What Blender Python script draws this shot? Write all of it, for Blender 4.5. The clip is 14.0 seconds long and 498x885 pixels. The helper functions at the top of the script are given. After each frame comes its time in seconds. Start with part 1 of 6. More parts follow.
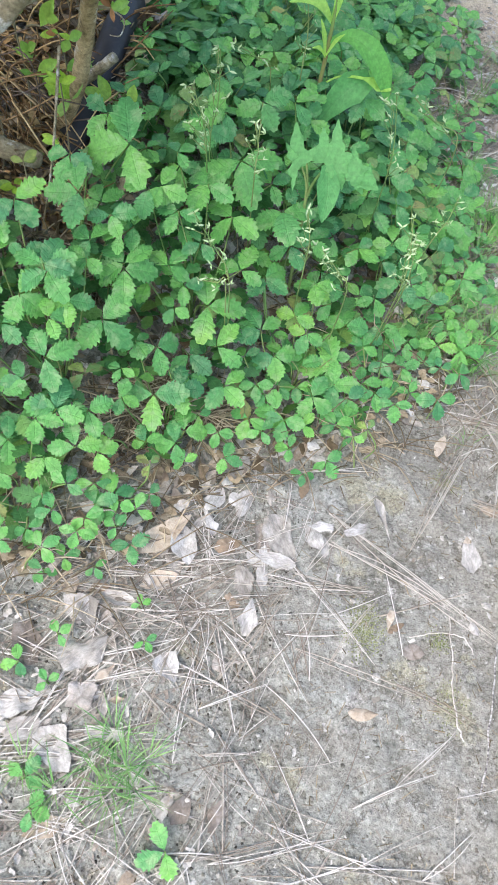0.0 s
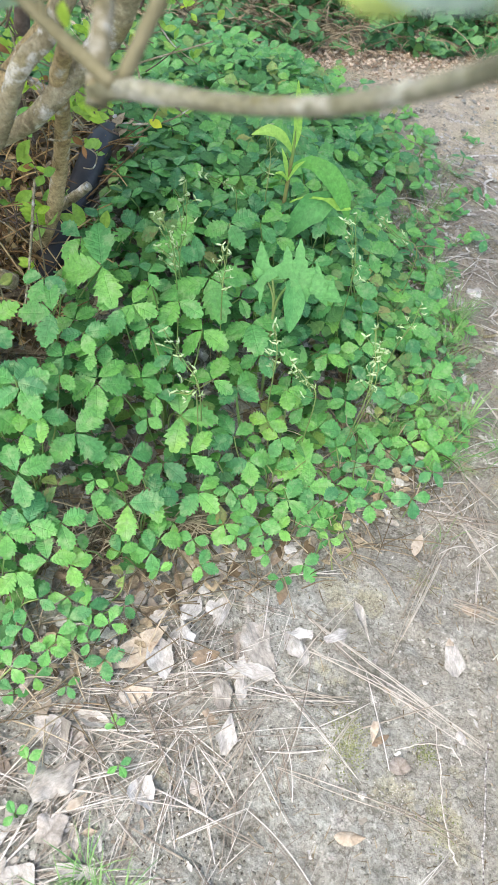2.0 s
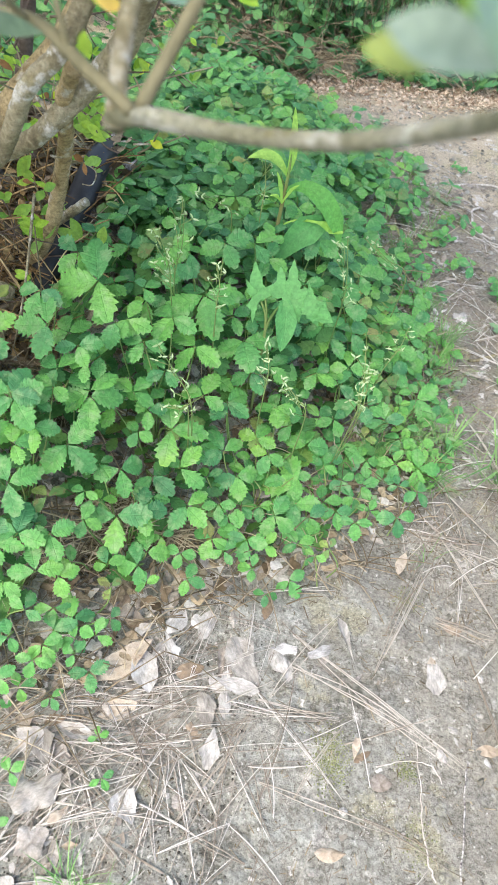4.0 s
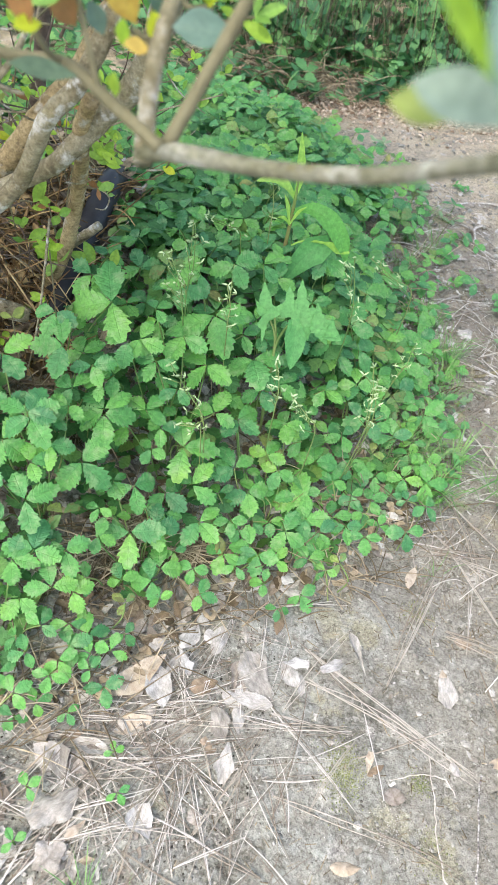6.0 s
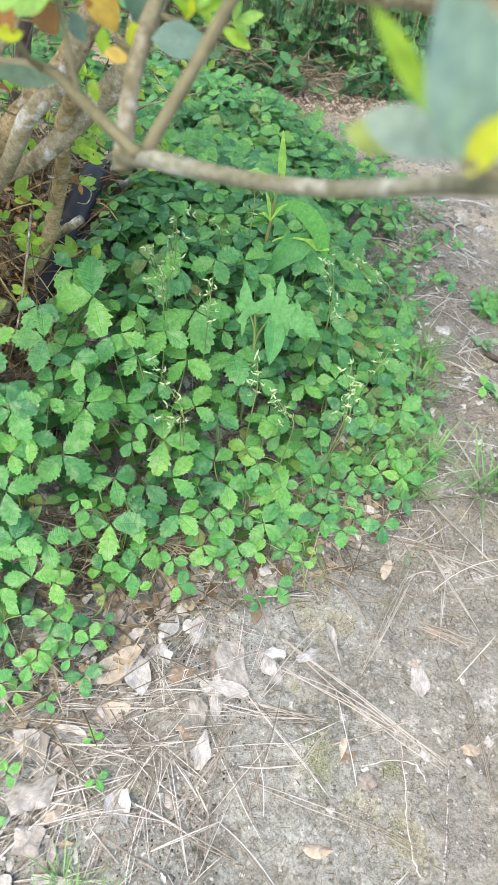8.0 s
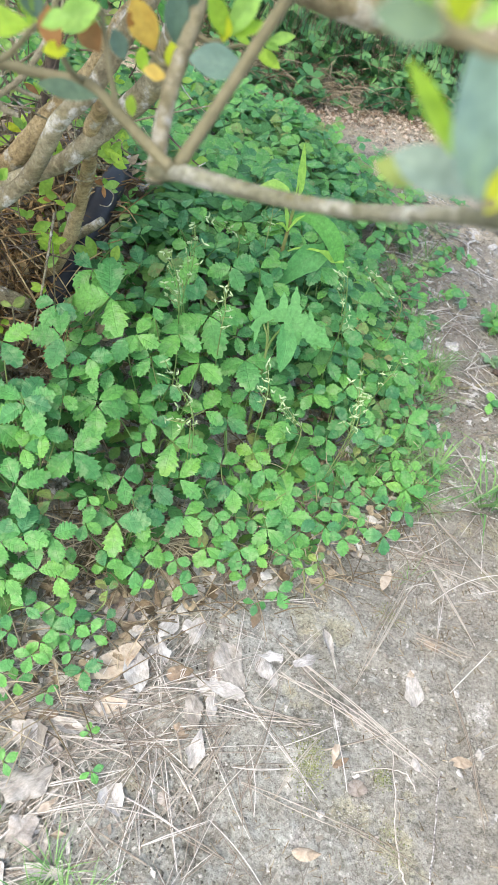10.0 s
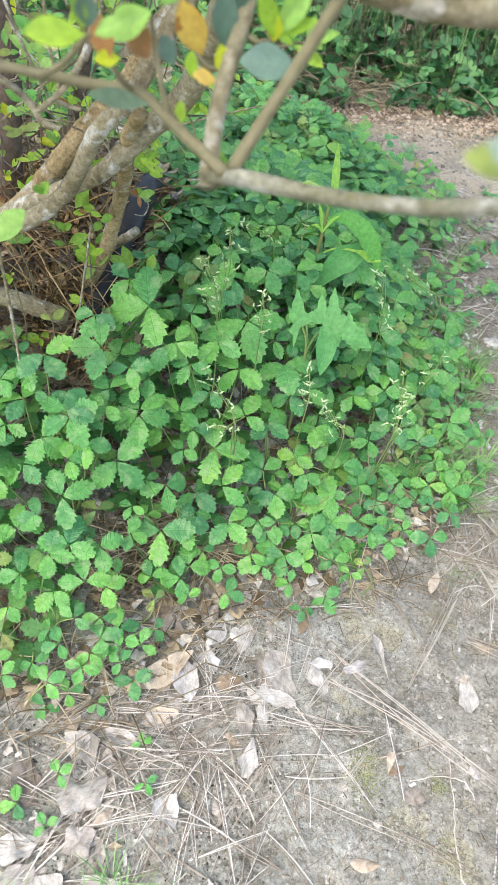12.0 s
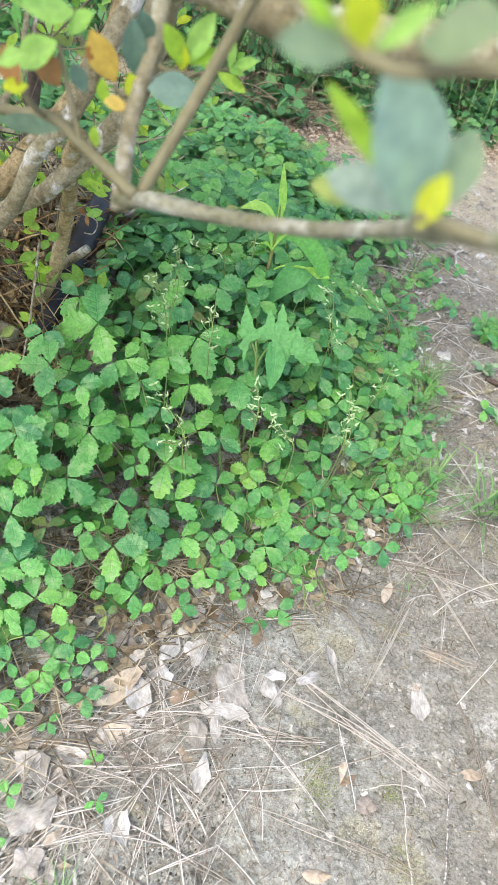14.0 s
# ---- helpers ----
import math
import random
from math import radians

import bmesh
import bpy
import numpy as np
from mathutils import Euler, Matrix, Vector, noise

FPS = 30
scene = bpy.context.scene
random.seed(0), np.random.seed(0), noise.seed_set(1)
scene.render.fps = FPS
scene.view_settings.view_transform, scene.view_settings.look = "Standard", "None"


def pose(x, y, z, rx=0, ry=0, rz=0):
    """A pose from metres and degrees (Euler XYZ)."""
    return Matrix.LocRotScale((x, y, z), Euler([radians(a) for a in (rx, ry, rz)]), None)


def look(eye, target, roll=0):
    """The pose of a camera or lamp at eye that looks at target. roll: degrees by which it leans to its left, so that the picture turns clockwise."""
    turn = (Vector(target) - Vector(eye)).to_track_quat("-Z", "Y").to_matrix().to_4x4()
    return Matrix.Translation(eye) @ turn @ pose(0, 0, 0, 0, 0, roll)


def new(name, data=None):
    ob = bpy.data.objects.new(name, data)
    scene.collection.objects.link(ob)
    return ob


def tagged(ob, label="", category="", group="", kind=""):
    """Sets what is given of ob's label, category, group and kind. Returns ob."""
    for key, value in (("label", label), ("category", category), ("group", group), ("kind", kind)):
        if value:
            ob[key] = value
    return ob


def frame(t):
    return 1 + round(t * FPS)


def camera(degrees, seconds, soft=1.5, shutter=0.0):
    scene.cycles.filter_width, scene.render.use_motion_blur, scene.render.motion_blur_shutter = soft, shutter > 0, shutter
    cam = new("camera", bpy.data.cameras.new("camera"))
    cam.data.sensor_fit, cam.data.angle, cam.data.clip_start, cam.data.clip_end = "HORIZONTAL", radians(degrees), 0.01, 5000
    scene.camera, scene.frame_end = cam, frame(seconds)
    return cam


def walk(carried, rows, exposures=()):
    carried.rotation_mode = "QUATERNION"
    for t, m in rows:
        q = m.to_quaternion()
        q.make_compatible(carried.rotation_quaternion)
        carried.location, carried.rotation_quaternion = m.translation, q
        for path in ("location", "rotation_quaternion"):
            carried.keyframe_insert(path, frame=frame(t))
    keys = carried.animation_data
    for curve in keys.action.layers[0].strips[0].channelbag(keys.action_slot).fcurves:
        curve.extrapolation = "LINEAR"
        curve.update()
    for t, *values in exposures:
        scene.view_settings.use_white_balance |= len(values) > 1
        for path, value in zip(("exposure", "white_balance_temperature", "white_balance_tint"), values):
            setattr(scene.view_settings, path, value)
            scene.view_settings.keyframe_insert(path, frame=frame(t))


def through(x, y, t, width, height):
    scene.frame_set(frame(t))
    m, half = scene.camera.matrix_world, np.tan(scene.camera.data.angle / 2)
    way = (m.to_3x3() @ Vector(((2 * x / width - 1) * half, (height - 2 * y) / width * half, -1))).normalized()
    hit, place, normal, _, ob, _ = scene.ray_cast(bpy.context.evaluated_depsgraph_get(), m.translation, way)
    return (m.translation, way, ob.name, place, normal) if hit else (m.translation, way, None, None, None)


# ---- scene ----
cam = camera(40.1, 14.0, 0.8)
PATH = [
    (0, (0.054, 0.001, 0.74), (0.024, 1.085, -0.941), 11.8),
    (0.5, (0.048, 0.015, 0.738), (-0.028, 1.142, -0.912), 9.1),
    (1, (0.055, 0.019, 0.747), (-0.062, 1.218, -0.849), 7.6),
    (1.5, (0.054, 0.021, 0.746), (0.011, 1.234, -0.844), 11.2),
    (2, (0.065, 0.022, 0.76), (0.016, 1.305, -0.773), 9.7),
    (2.5, (0.052, 0.016, 0.753), (-0.026, 1.28, -0.796), 9.9),
    (3, (0.058, 0.015, 0.756), (0.03, 1.299, -0.777), 11.7),
    (5.3, (0.054, 0.008, 0.774), (0.046, 1.363, -0.697), 12.5),
    (5.5, (0.052, 0.007, 0.772), (0.042, 1.361, -0.7), 12.0),
    (6, (0.05, 0.002, 0.775), (0.017, 1.364, -0.689), 11.3),
    (6.5, (0.054, -0.001, 0.777), (0.031, 1.372, -0.677), 11.2),
    (7, (0.055, -0.009, 0.783), (0.026, 1.361, -0.673), 10.6),
    (7.5, (0.051, -0.005, 0.785), (0.084, 1.341, -0.693), 13.9),
    (8, (0.054, -0.005, 0.787), (0.075, 1.348, -0.685), 13.4),
    (8.5, (0.054, -0.006, 0.788), (0.071, 1.353, -0.679), 13.5),
    (8.7, (0.052, -0.008, 0.789), (0.062, 1.359, -0.671), 13.4),
    (10.8, (0.046, -0.015, 0.797), (0.052, 1.347, -0.668), 16.8),
    (11, (0.044, -0.014, 0.796), (-0.003, 1.364, -0.654), 14.7),
    (11.5, (0.041, -0.006, 0.789), (0.005, 1.363, -0.669), 14.4),
    (12, (0.034, -0.011, 0.789), (-0.047, 1.342, -0.682), 11.2),
    (12.5, (0.045, -0.012, 0.792), (0.008, 1.343, -0.679), 12.3),
    (13, (0.057, -0.01, 0.795), (0.073, 1.36, -0.662), 13.5),
    (13.5, (0.069, -0.015, 0.799), (0.065, 1.376, -0.638), 12.6),
    (14, (0.062, -0.013, 0.799), (0.046, 1.385, -0.631), 12.4),
]
EXPOSURE = [(0.0, 1.14, 6200, 11.7), (0.6, 1.14, 6260, 11.7), (1.1, 1.20, 6400, 10.6), (1.7, 1.25, 6540, 9.6), (14.0, 1.25, 6540, 9.6)]
walk(cam, [(t, look(eye, aim, roll)) for t, eye, aim, roll in PATH], EXPOSURE)
cam.data.dof.use_dof, cam.data.dof.focus_distance, cam.data.dof.aperture_fstop = True, 0.88, 15.0

# ---- world, sun and exposure ----
world = bpy.data.worlds.new("sky")
scene.world = world
world.use_nodes = True
sky_nodes = world.node_tree
sky = sky_nodes.nodes.new("ShaderNodeTexSky")
sky.sky_type, sky.sun_disc = "NISHITA", False
sky.sun_elevation, sky.sun_rotation = radians(58), radians(215)
sky.air_density, sky.dust_density, sky.ozone_density = 1.0, 4.0, 0.6
sky_nodes.links.new(sky.outputs[0], sky_nodes.nodes["Background"].inputs[0])
sky_nodes.nodes["Background"].inputs[1].default_value = 0.215

sun = new("sun", bpy.data.lights.new("sun", "SUN"))
sun.data.energy, sun.data.angle, sun.data.color = 0.82, radians(32), (0.98, 0.97, 0.88)
sun.matrix_world = look((-1.0, -1.4, 3.0), (0, 0, 0))


# ---- materials ----
def material(name):
    m = bpy.data.materials.new(name)
    m.use_nodes = True
    m.node_tree.nodes.clear()
    return m, m.node_tree


def node(tree, kind, links=(), operation="", blend_type=""):
    n = tree.nodes.new("ShaderNode" + kind)
    if operation:
        n.operation = operation
    if blend_type:
        n.data_type, n.blend_type = "RGBA", blend_type
    for slot, value in links:
        if isinstance(value, bpy.types.NodeSocket):
            tree.links.new(value, n.inputs[slot])
        else:
            n.inputs[slot].default_value = value
    return n


def ramp(tree, fac, stops):
    n = node(tree, "ValToRGB", [(0, fac)])
    while len(n.color_ramp.elements) < len(stops):
        n.color_ramp.elements.new(0.5)
    for e, (at, colour) in zip(n.color_ramp.elements, stops):
        e.position, e.color = at, (*colour, 1)
    return n.outputs[0]


def math_node(tree, op, a, b=0.0, c=0.0):
    return node(tree, "Math", [(0, a), (1, b), (2, c)], operation=op).outputs[0]


def mixed(tree, fac, a, b, how="MIX"):
    n = node(tree, "Mix", blend_type=how)
    for slot, value in ((0, fac), (6, a), (7, b)):
        if isinstance(value, bpy.types.NodeSocket):
            tree.links.new(value, n.inputs[slot])
        else:
            n.inputs[slot].default_value = (*value, 1) if isinstance(value, tuple) else value
    return n.outputs[2]


def leaf_material(name, stops, rough=0.5, through=0.25, veins=7.0, depth=0.5, island=False, blotch=None, wild=0.35, shine=0.35, vary=1.0, pale=0.0, slant=0.62, ribs=0.11):
    """A leaf: hue by leaf, side veins and midrib by its own UVs, blotches, some light let through."""
    m, t = material(name)
    uv = node(t, "UVMap").outputs[0]
    split = node(t, "SeparateXYZ", [(0, uv)])
    u, v = split.outputs[0], split.outputs[1]
    side = math_node(t, "ABSOLUTE", math_node(t, "SUBTRACT", u, 0.5))
    wave = math_node(t, "SINE", math_node(t, "MULTIPLY", math_node(t, "SUBTRACT", v, math_node(t, "MULTIPLY", side, slant)), veins * 6.283))
    vein = math_node(t, "POWER", math_node(t, "MULTIPLY_ADD", wave, 0.5, 0.5), 7.0)
    rib = math_node(t, "SUBTRACT", 1.0, math_node(t, "SMOOTH_MIN", math_node(t, "MULTIPLY", side, 22.0), 1.0, 0.3))
    lines = math_node(t, "MAXIMUM", math_node(t, "MULTIPLY", vein, 0.6), rib)
    where = node(t, "TexCoord").outputs["Object"]
    if island:
        own = node(t, "NewGeometry").outputs["Random Per Island"]
    else:
        own = node(t, "ObjectInfo").outputs["Random"]
    spread = node(t, "TexNoise", [(0, node(t, "NewGeometry").outputs["Position"]), ("Scale", 14.0), ("Detail", 1.0)]).outputs[0]
    tone = math_node(t, "MULTIPLY_ADD", math_node(t, "SUBTRACT", own, 0.5), vary, math_node(t, "MULTIPLY_ADD", math_node(t, "SUBTRACT", spread, 0.5), wild * 2, 0.45))
    colour = ramp(t, tone, stops)
    fine = node(t, "TexNoise", [(0, node(t, "NewGeometry").outputs["Position"]), ("Scale", 330.0), ("Detail", 4.0), ("Roughness", 0.65)]).outputs[0]
    colour = mixed(t, 0.5, colour, mixed(t, fine, (0.25, 0.3, 0.25), (1.0, 1.0, 0.9)), "OVERLAY")
    pucker = node(t, "TexNoise", [(0, node(t, "NewGeometry").outputs["Position"]), ("Scale", 190.0), ("Detail", 2.0), ("Roughness", 0.5)]).outputs[0]
    colour = mixed(t, 0.22, colour, ramp(t, pucker, [(0.36, (0.22, 0.26, 0.24)), (0.5, (0.5, 0.5, 0.5)), (0.66, (0.86, 0.84, 0.78))]), "OVERLAY")
    colour = mixed(t, math_node(t, "MULTIPLY", lines, ribs), colour, mixed(t, 0.5, colour, (0.35, 0.55, 0.22)))
    # pale patches: leaf mottling plus the sky's sheen painted into the colour
    if pale:
        pale_sheen = node(t, "TexNoise", [(0, node(t, "NewGeometry").outputs["Position"]), ("Scale", 75.0), ("Detail", 4.0), ("Roughness", 0.6)]).outputs[0]
        colour = mixed(t, math_node(t, "MULTIPLY", math_node(t, "MAXIMUM", math_node(t, "SUBTRACT", pale_sheen, 0.5), 0.0), pale), colour, (0.36, 0.52, 0.25))
    if blotch:
        spot = node(t, "TexNoise", [(0, node(t, "NewGeometry").outputs["Position"]), ("Scale", 120.0), ("Detail", 3.0)]).outputs[0]
        colour = mixed(t, math_node(t, "GREATER_THAN", spot, 0.60), colour, blotch)
    relief = math_node(t, "ADD", math_node(t, "MULTIPLY", lines, -0.5), math_node(t, "MULTIPLY_ADD", pucker, 1.3, math_node(t, "MULTIPLY", fine, 0.5)))
    bump = node(t, "Bump", [("Strength", depth), ("Distance", 0.0012), ("Height", relief)]).outputs[0]
    b = node(t, "BsdfPrincipled", [("Base Color", colour), ("Roughness", rough), ("Normal", bump), ("Specular IOR Level", shine)])
    tl = node(t, "BsdfTranslucent", [("Color", colour), ("Normal", bump)])
    mix = node(t, "MixShader", [(0, through), (1, b.outputs[0]), (2, tl.outputs[0])])
    node(t, "OutputMaterial", [(0, mix.outputs[0])])
    return m


def matter(name, stops, scale=60.0, detail=6.0, rough=0.8, bump=0.4, distance=0.002, second=None, island=False, own=0.0, shine=0.3, stretch=(1, 1, 1), speck=None, grit=0.0, cracks=0.0, contrast=2.2, layers=(), far_tint=None):
    """Bark, soil, straw and the like: noise at two scales, a hue of its own for each piece, relief."""
    m, t = material(name)
    where = node(t, "Mapping", [(0, node(t, "TexCoord").outputs["Object"]), ("Scale", stretch)]).outputs[0]
    coarse = node(t, "TexNoise", [(0, where), ("Scale", scale * 0.14), ("Detail", 3.0)]).outputs[0]
    fine = node(t, "TexNoise", [(0, where), ("Scale", scale), ("Detail", detail), ("Roughness", 0.65)]).outputs[0]
    tone = math_node(t, "MULTIPLY_ADD", coarse, 0.5, math_node(t, "MULTIPLY", fine, 0.5))
    tone = math_node(t, "MULTIPLY_ADD", math_node(t, "SUBTRACT", tone, 0.5), contrast, 0.5)
    if own:
        rnd = node(t, "NewGeometry").outputs["Random Per Island"] if island else node(t, "ObjectInfo").outputs["Random"]
        tone = math_node(t, "MULTIPLY_ADD", math_node(t, "SUBTRACT", rnd, 0.5), own, tone)
    colour = ramp(t, tone, stops)
    if second:
        amount, at, hue, size = second
        patch = node(t, "TexNoise", [(0, where), ("Scale", size), ("Detail", 5.0), ("Roughness", 0.6)]).outputs[0]
        colour = mixed(t, math_node(t, "MULTIPLY", math_node(t, "MULTIPLY", math_node(t, "SUBTRACT", patch, at), 12.0), amount), colour, hue)
    if far_tint:
        along = node(t, "SeparateXYZ", [(0, where)]).outputs[1]
        along = math_node(t, "MULTIPLY_ADD", coarse, 0.4, math_node(t, "SUBTRACT", along, 0.2))
        apart = node(t, "VectorMath", [(0, where), (1, (0.4, 1.3, 0.0))], operation="DISTANCE").outputs["Value"]
        broad = node(t, "TexNoise", [(0, where), ("Scale", 1.6), ("Detail", 4.0)]).outputs[0]
        near = node(t, "MapRange", [(0, math_node(t, "MULTIPLY_ADD", broad, 2.4, apart)), (1, 2.6), (2, 3.8), (3, 1.0), (4, 0.0)]).outputs[0]
        brown = math_node(t, "MULTIPLY", near, node(t, "MapRange", [(0, along), (1, 0.72), (2, 1.1), (3, 0.0), (4, 0.85)]).outputs[0])
        colour = mixed(t, brown, colour, mixed(t, fine, (0.17, 0.14, 0.10), (0.34, 0.29, 0.22)))
        across = math_node(t, "MULTIPLY_ADD", coarse, 0.3, math_node(t, "SUBTRACT", node(t, "SeparateXYZ", [(0, where)]).outputs[0], 0.15))
        worn = math_node(t, "MULTIPLY", near, node(t, "MapRange", [(0, across), (1, 0.20), (2, 0.44), (3, 0.0), (4, 0.78)]).outputs[0])
        colour = mixed(t, worn, colour, mixed(t, fine, (0.15, 0.136, 0.105), (0.31, 0.29, 0.24)))
        tan = math_node(t, "MULTIPLY", near, node(t, "MapRange", [(0, along), (1, 1.42), (2, 1.6), (3, 0.0), (4, 0.85)]).outputs[0])
        colour = mixed(t, tan, colour, mixed(t, fine, far_tint, (0.52, 0.45, 0.35)))
    for size, at, amount, hue in layers:
        patch = node(t, "TexNoise", [(0, where), ("Scale", size), ("Detail", 6.0), ("Roughness", 0.68)]).outputs[0]
        colour = mixed(t, math_node(t, "MINIMUM", math_node(t, "MULTIPLY", math_node(t, "MAXIMUM", math_node(t, "SUBTRACT", patch, at), 0.0), 10.0), amount), colour, hue)
    if speck:
        size, cut, hue = speck
        dots = node(t, "TexVoronoi", [(0, where), ("Scale", size)]).outputs["Distance"]
        colour = mixed(t, math_node(t, "LESS_THAN", dots, cut), colour, hue)
    height = math_node(t, "MULTIPLY_ADD", fine, 0.7, coarse)
    if grit:
        grains = node(t, "TexNoise", [(0, where), ("Scale", 250.0), ("Detail", 6.0), ("Roughness", 0.8)]).outputs[0]
        colour = mixed(t, grit, colour, ramp(t, grains, [(0.32, (0.02, 0.02, 0.02)), (0.5, (0.5, 0.5, 0.5)), (0.70, (1.0, 1.0, 1.0))]), "OVERLAY")
        height = math_node(t, "MULTIPLY_ADD", grains, 0.5, height)
    if cracks:
        for size, fine_width in ((19.0, 0.012), (47.0, 0.016)):
            lines = node(t, "TexNoise", [(0, where), ("Scale", size), ("Detail", 5.0), ("Roughness", 0.6)]).outputs[0]
            gap = math_node(t, "LESS_THAN", math_node(t, "ABSOLUTE", math_node(t, "SUBTRACT", lines, 0.5)), fine_width)
            broken = math_node(t, "GREATER_THAN", node(t, "TexNoise", [(0, where), ("Scale", size * 0.6 + 3)]).outputs[0], 0.52)
            gap = math_node(t, "MULTIPLY", math_node(t, "MULTIPLY", gap, broken), cracks)
            colour = mixed(t, gap, colour, (0.10, 0.088, 0.07))
            height = math_node(t, "MULTIPLY_ADD", gap, -0.25, height)
    relief = node(t, "Bump", [("Strength", bump), ("Distance", distance), ("Height", height)]).outputs[0]
    b = node(t, "BsdfPrincipled", [("Base Color", colour), ("Roughness", rough), ("Normal", relief), ("Specular IOR Level", shine)])
    node(t, "OutputMaterial", [(0, b.outputs[0])])
    return m


GREENS = [(0.0, (0.056, 0.205, 0.082)), (0.3, (0.086, 0.280, 0.084)), (0.6, (0.122, 0.342, 0.084)), (0.85, (0.160, 0.390, 0.084)), (1.0, (0.220, 0.425, 0.090))]
strawberry_green = leaf_material("strawberry_green", GREENS, rough=0.46, through=0.37, wild=0.6, vary=0.75, depth=0.6, shine=0.42, veins=6.0, pale=2.6, slant=0.0, ribs=0.12)
strawberry_old = leaf_material("strawberry_old", [(0.0, (0.11, 0.20, 0.07)), (0.4, (0.16, 0.27, 0.085)), (0.8, (0.22, 0.31, 0.09)), (1.0, (0.25, 0.25, 0.09))], rough=0.55, wild=0.7, vary=1.2, depth=0.4, shine=0.25, veins=7.0, pale=1.0, slant=0.0, ribs=0.15, blotch=(0.19, 0.21, 0.08))
# darker copy of strawberry_green: the shade under the canopy is in the colour
strawberry_shade = leaf_material("strawberry_shade", [(0.0, (0.040, 0.132, 0.046)), (0.6, (0.070, 0.195, 0.054)), (1.0, (0.15, 0.245, 0.055))], island=True, vary=0.8, shine=0.3, through=0.3, slant=0.0, veins=5.0)
bank_green = leaf_material("bank_green", [(0.0, (0.035, 0.115, 0.048)), (0.5, (0.058, 0.175, 0.064)), (1.0, (0.12, 0.26, 0.08))], island=True, slant=0.0, veins=5.0)
weed_lime = leaf_material("weed_lime", [(0.0, (0.27, 0.50, 0.09)), (1.0, (0.35, 0.56, 0.13))], veins=5.0, depth=0.2, through=0.4)
weed_green = leaf_material("weed_green", [(0.0, (0.11, 0.32, 0.07)), (1.0, (0.18, 0.40, 0.09))], veins=5.0, depth=0.3, through=0.4)
thistle_green = leaf_material("thistle_green", [(0.0, (0.080, 0.255, 0.080)), (1.0, (0.110, 0.31, 0.095))], veins=5.0, depth=0.35, pale=0.3, shine=0.25)
leaf_waxy = leaf_material("leaf_waxy", [(0.0, (0.145, 0.235, 0.20)), (1.0, (0.185, 0.28, 0.235))], rough=0.32, through=0.12, veins=6, depth=0.25, shine=0.55, pale=1.0)
leaf_blue = leaf_material("leaf_blue", [(0.0, (0.085, 0.15, 0.12)), (1.0, (0.12, 0.19, 0.15))], rough=0.32, through=0.15, veins=6, depth=0.15, shine=0.5)
leaf_dark = leaf_material("leaf_dark", [(0.0, (0.11, 0.16, 0.10)), (1.0, (0.15, 0.19, 0.11))], rough=0.4, through=0.15, veins=6, depth=0.15)
leaf_lime = leaf_material("leaf_lime", [(0.0, (0.24, 0.41, 0.04)), (1.0, (0.33, 0.48, 0.06))], rough=0.45, through=0.4, veins=6, depth=0.2)
leaf_light = leaf_material("leaf_light", [(0.0, (0.19, 0.36, 0.07)), (1.0, (0.27, 0.43, 0.12))], rough=0.45, through=0.35, veins=6, depth=0.2)
sprout_green = leaf_material("sprout_green", [(0.0, (0.14, 0.30, 0.05)), (1.0, (0.24, 0.38, 0.06))], rough=0.45, through=0.3, veins=6, depth=0.2)
leaf_olive = leaf_material("leaf_olive", [(0.0, (0.15, 0.20, 0.05)), (1.0, (0.20, 0.25, 0.06))], rough=0.5, through=0.25, veins=6, depth=0.2)
leaf_silver = leaf_material("leaf_silver", [(0.0, (0.19, 0.25, 0.215)), (1.0, (0.24, 0.29, 0.25))], rough=0.5, through=0.15, veins=6, depth=0.15, shine=0.25)
leaf_yellow = leaf_material("leaf_yellow", [(0.0, (0.44, 0.50, 0.03)), (1.0, (0.54, 0.57, 0.05))], rough=0.5, through=0.4, veins=6, depth=0.2)
leaf_orange = leaf_material("leaf_orange", [(0.0, (0.56, 0.36, 0.08)), (1.0, (0.62, 0.44, 0.12))], rough=0.6, through=0.3, veins=6, depth=0.3, blotch=(0.36, 0.17, 0.04))
leaf_brown = leaf_material("leaf_brown", [(0.0, (0.22, 0.10, 0.04)), (1.0, (0.30, 0.15, 0.06))], rough=0.7, through=0.2, veins=6, depth=0.3)
weed_grey = leaf_material("weed_grey", [(0.0, (0.14, 0.24, 0.13)), (1.0, (0.21, 0.31, 0.17))], veins=4, depth=0.3)
stalk_green = matter("stalk_green", [(0.3, (0.12, 0.22, 0.06)), (0.7, (0.20, 0.27, 0.09))], scale=90, bump=0.1, own=0.5)
stem_red = matter("stem_red", [(0.3, (0.20, 0.14, 0.06)), (0.7, (0.16, 0.26, 0.07))], scale=25, bump=0.1)
bud_pale = matter("bud_pale", [(0.3, (0.30, 0.43, 0.20)), (0.7, (0.47, 0.59, 0.34))], scale=120, bump=0.1, own=0.5)
grass_green = matter("grass_green", [(0.2, (0.09, 0.215, 0.065)), (0.8, (0.19, 0.33, 0.11))], scale=40, bump=0.05, island=True, own=0.8)
bark_lichen = matter("bark_lichen", [(0.0, (0.125, 0.105, 0.056)), (0.4, (0.235, 0.205, 0.122)), (0.7, (0.345, 0.310, 0.205)), (1.0, (0.499, 0.460, 0.323))], scale=150, rough=0.9, bump=1.0, distance=0.004, second=(1.0, 0.55, (0.56, 0.55, 0.49), 45.0), grit=0.4, contrast=2.9, layers=((60.0, 0.58, 0.7, (0.13, 0.11, 0.065)), (24.0, 0.57, 0.5, (0.30, 0.26, 0.13))), speck=(420.0, 0.11, (0.12, 0.10, 0.07)))
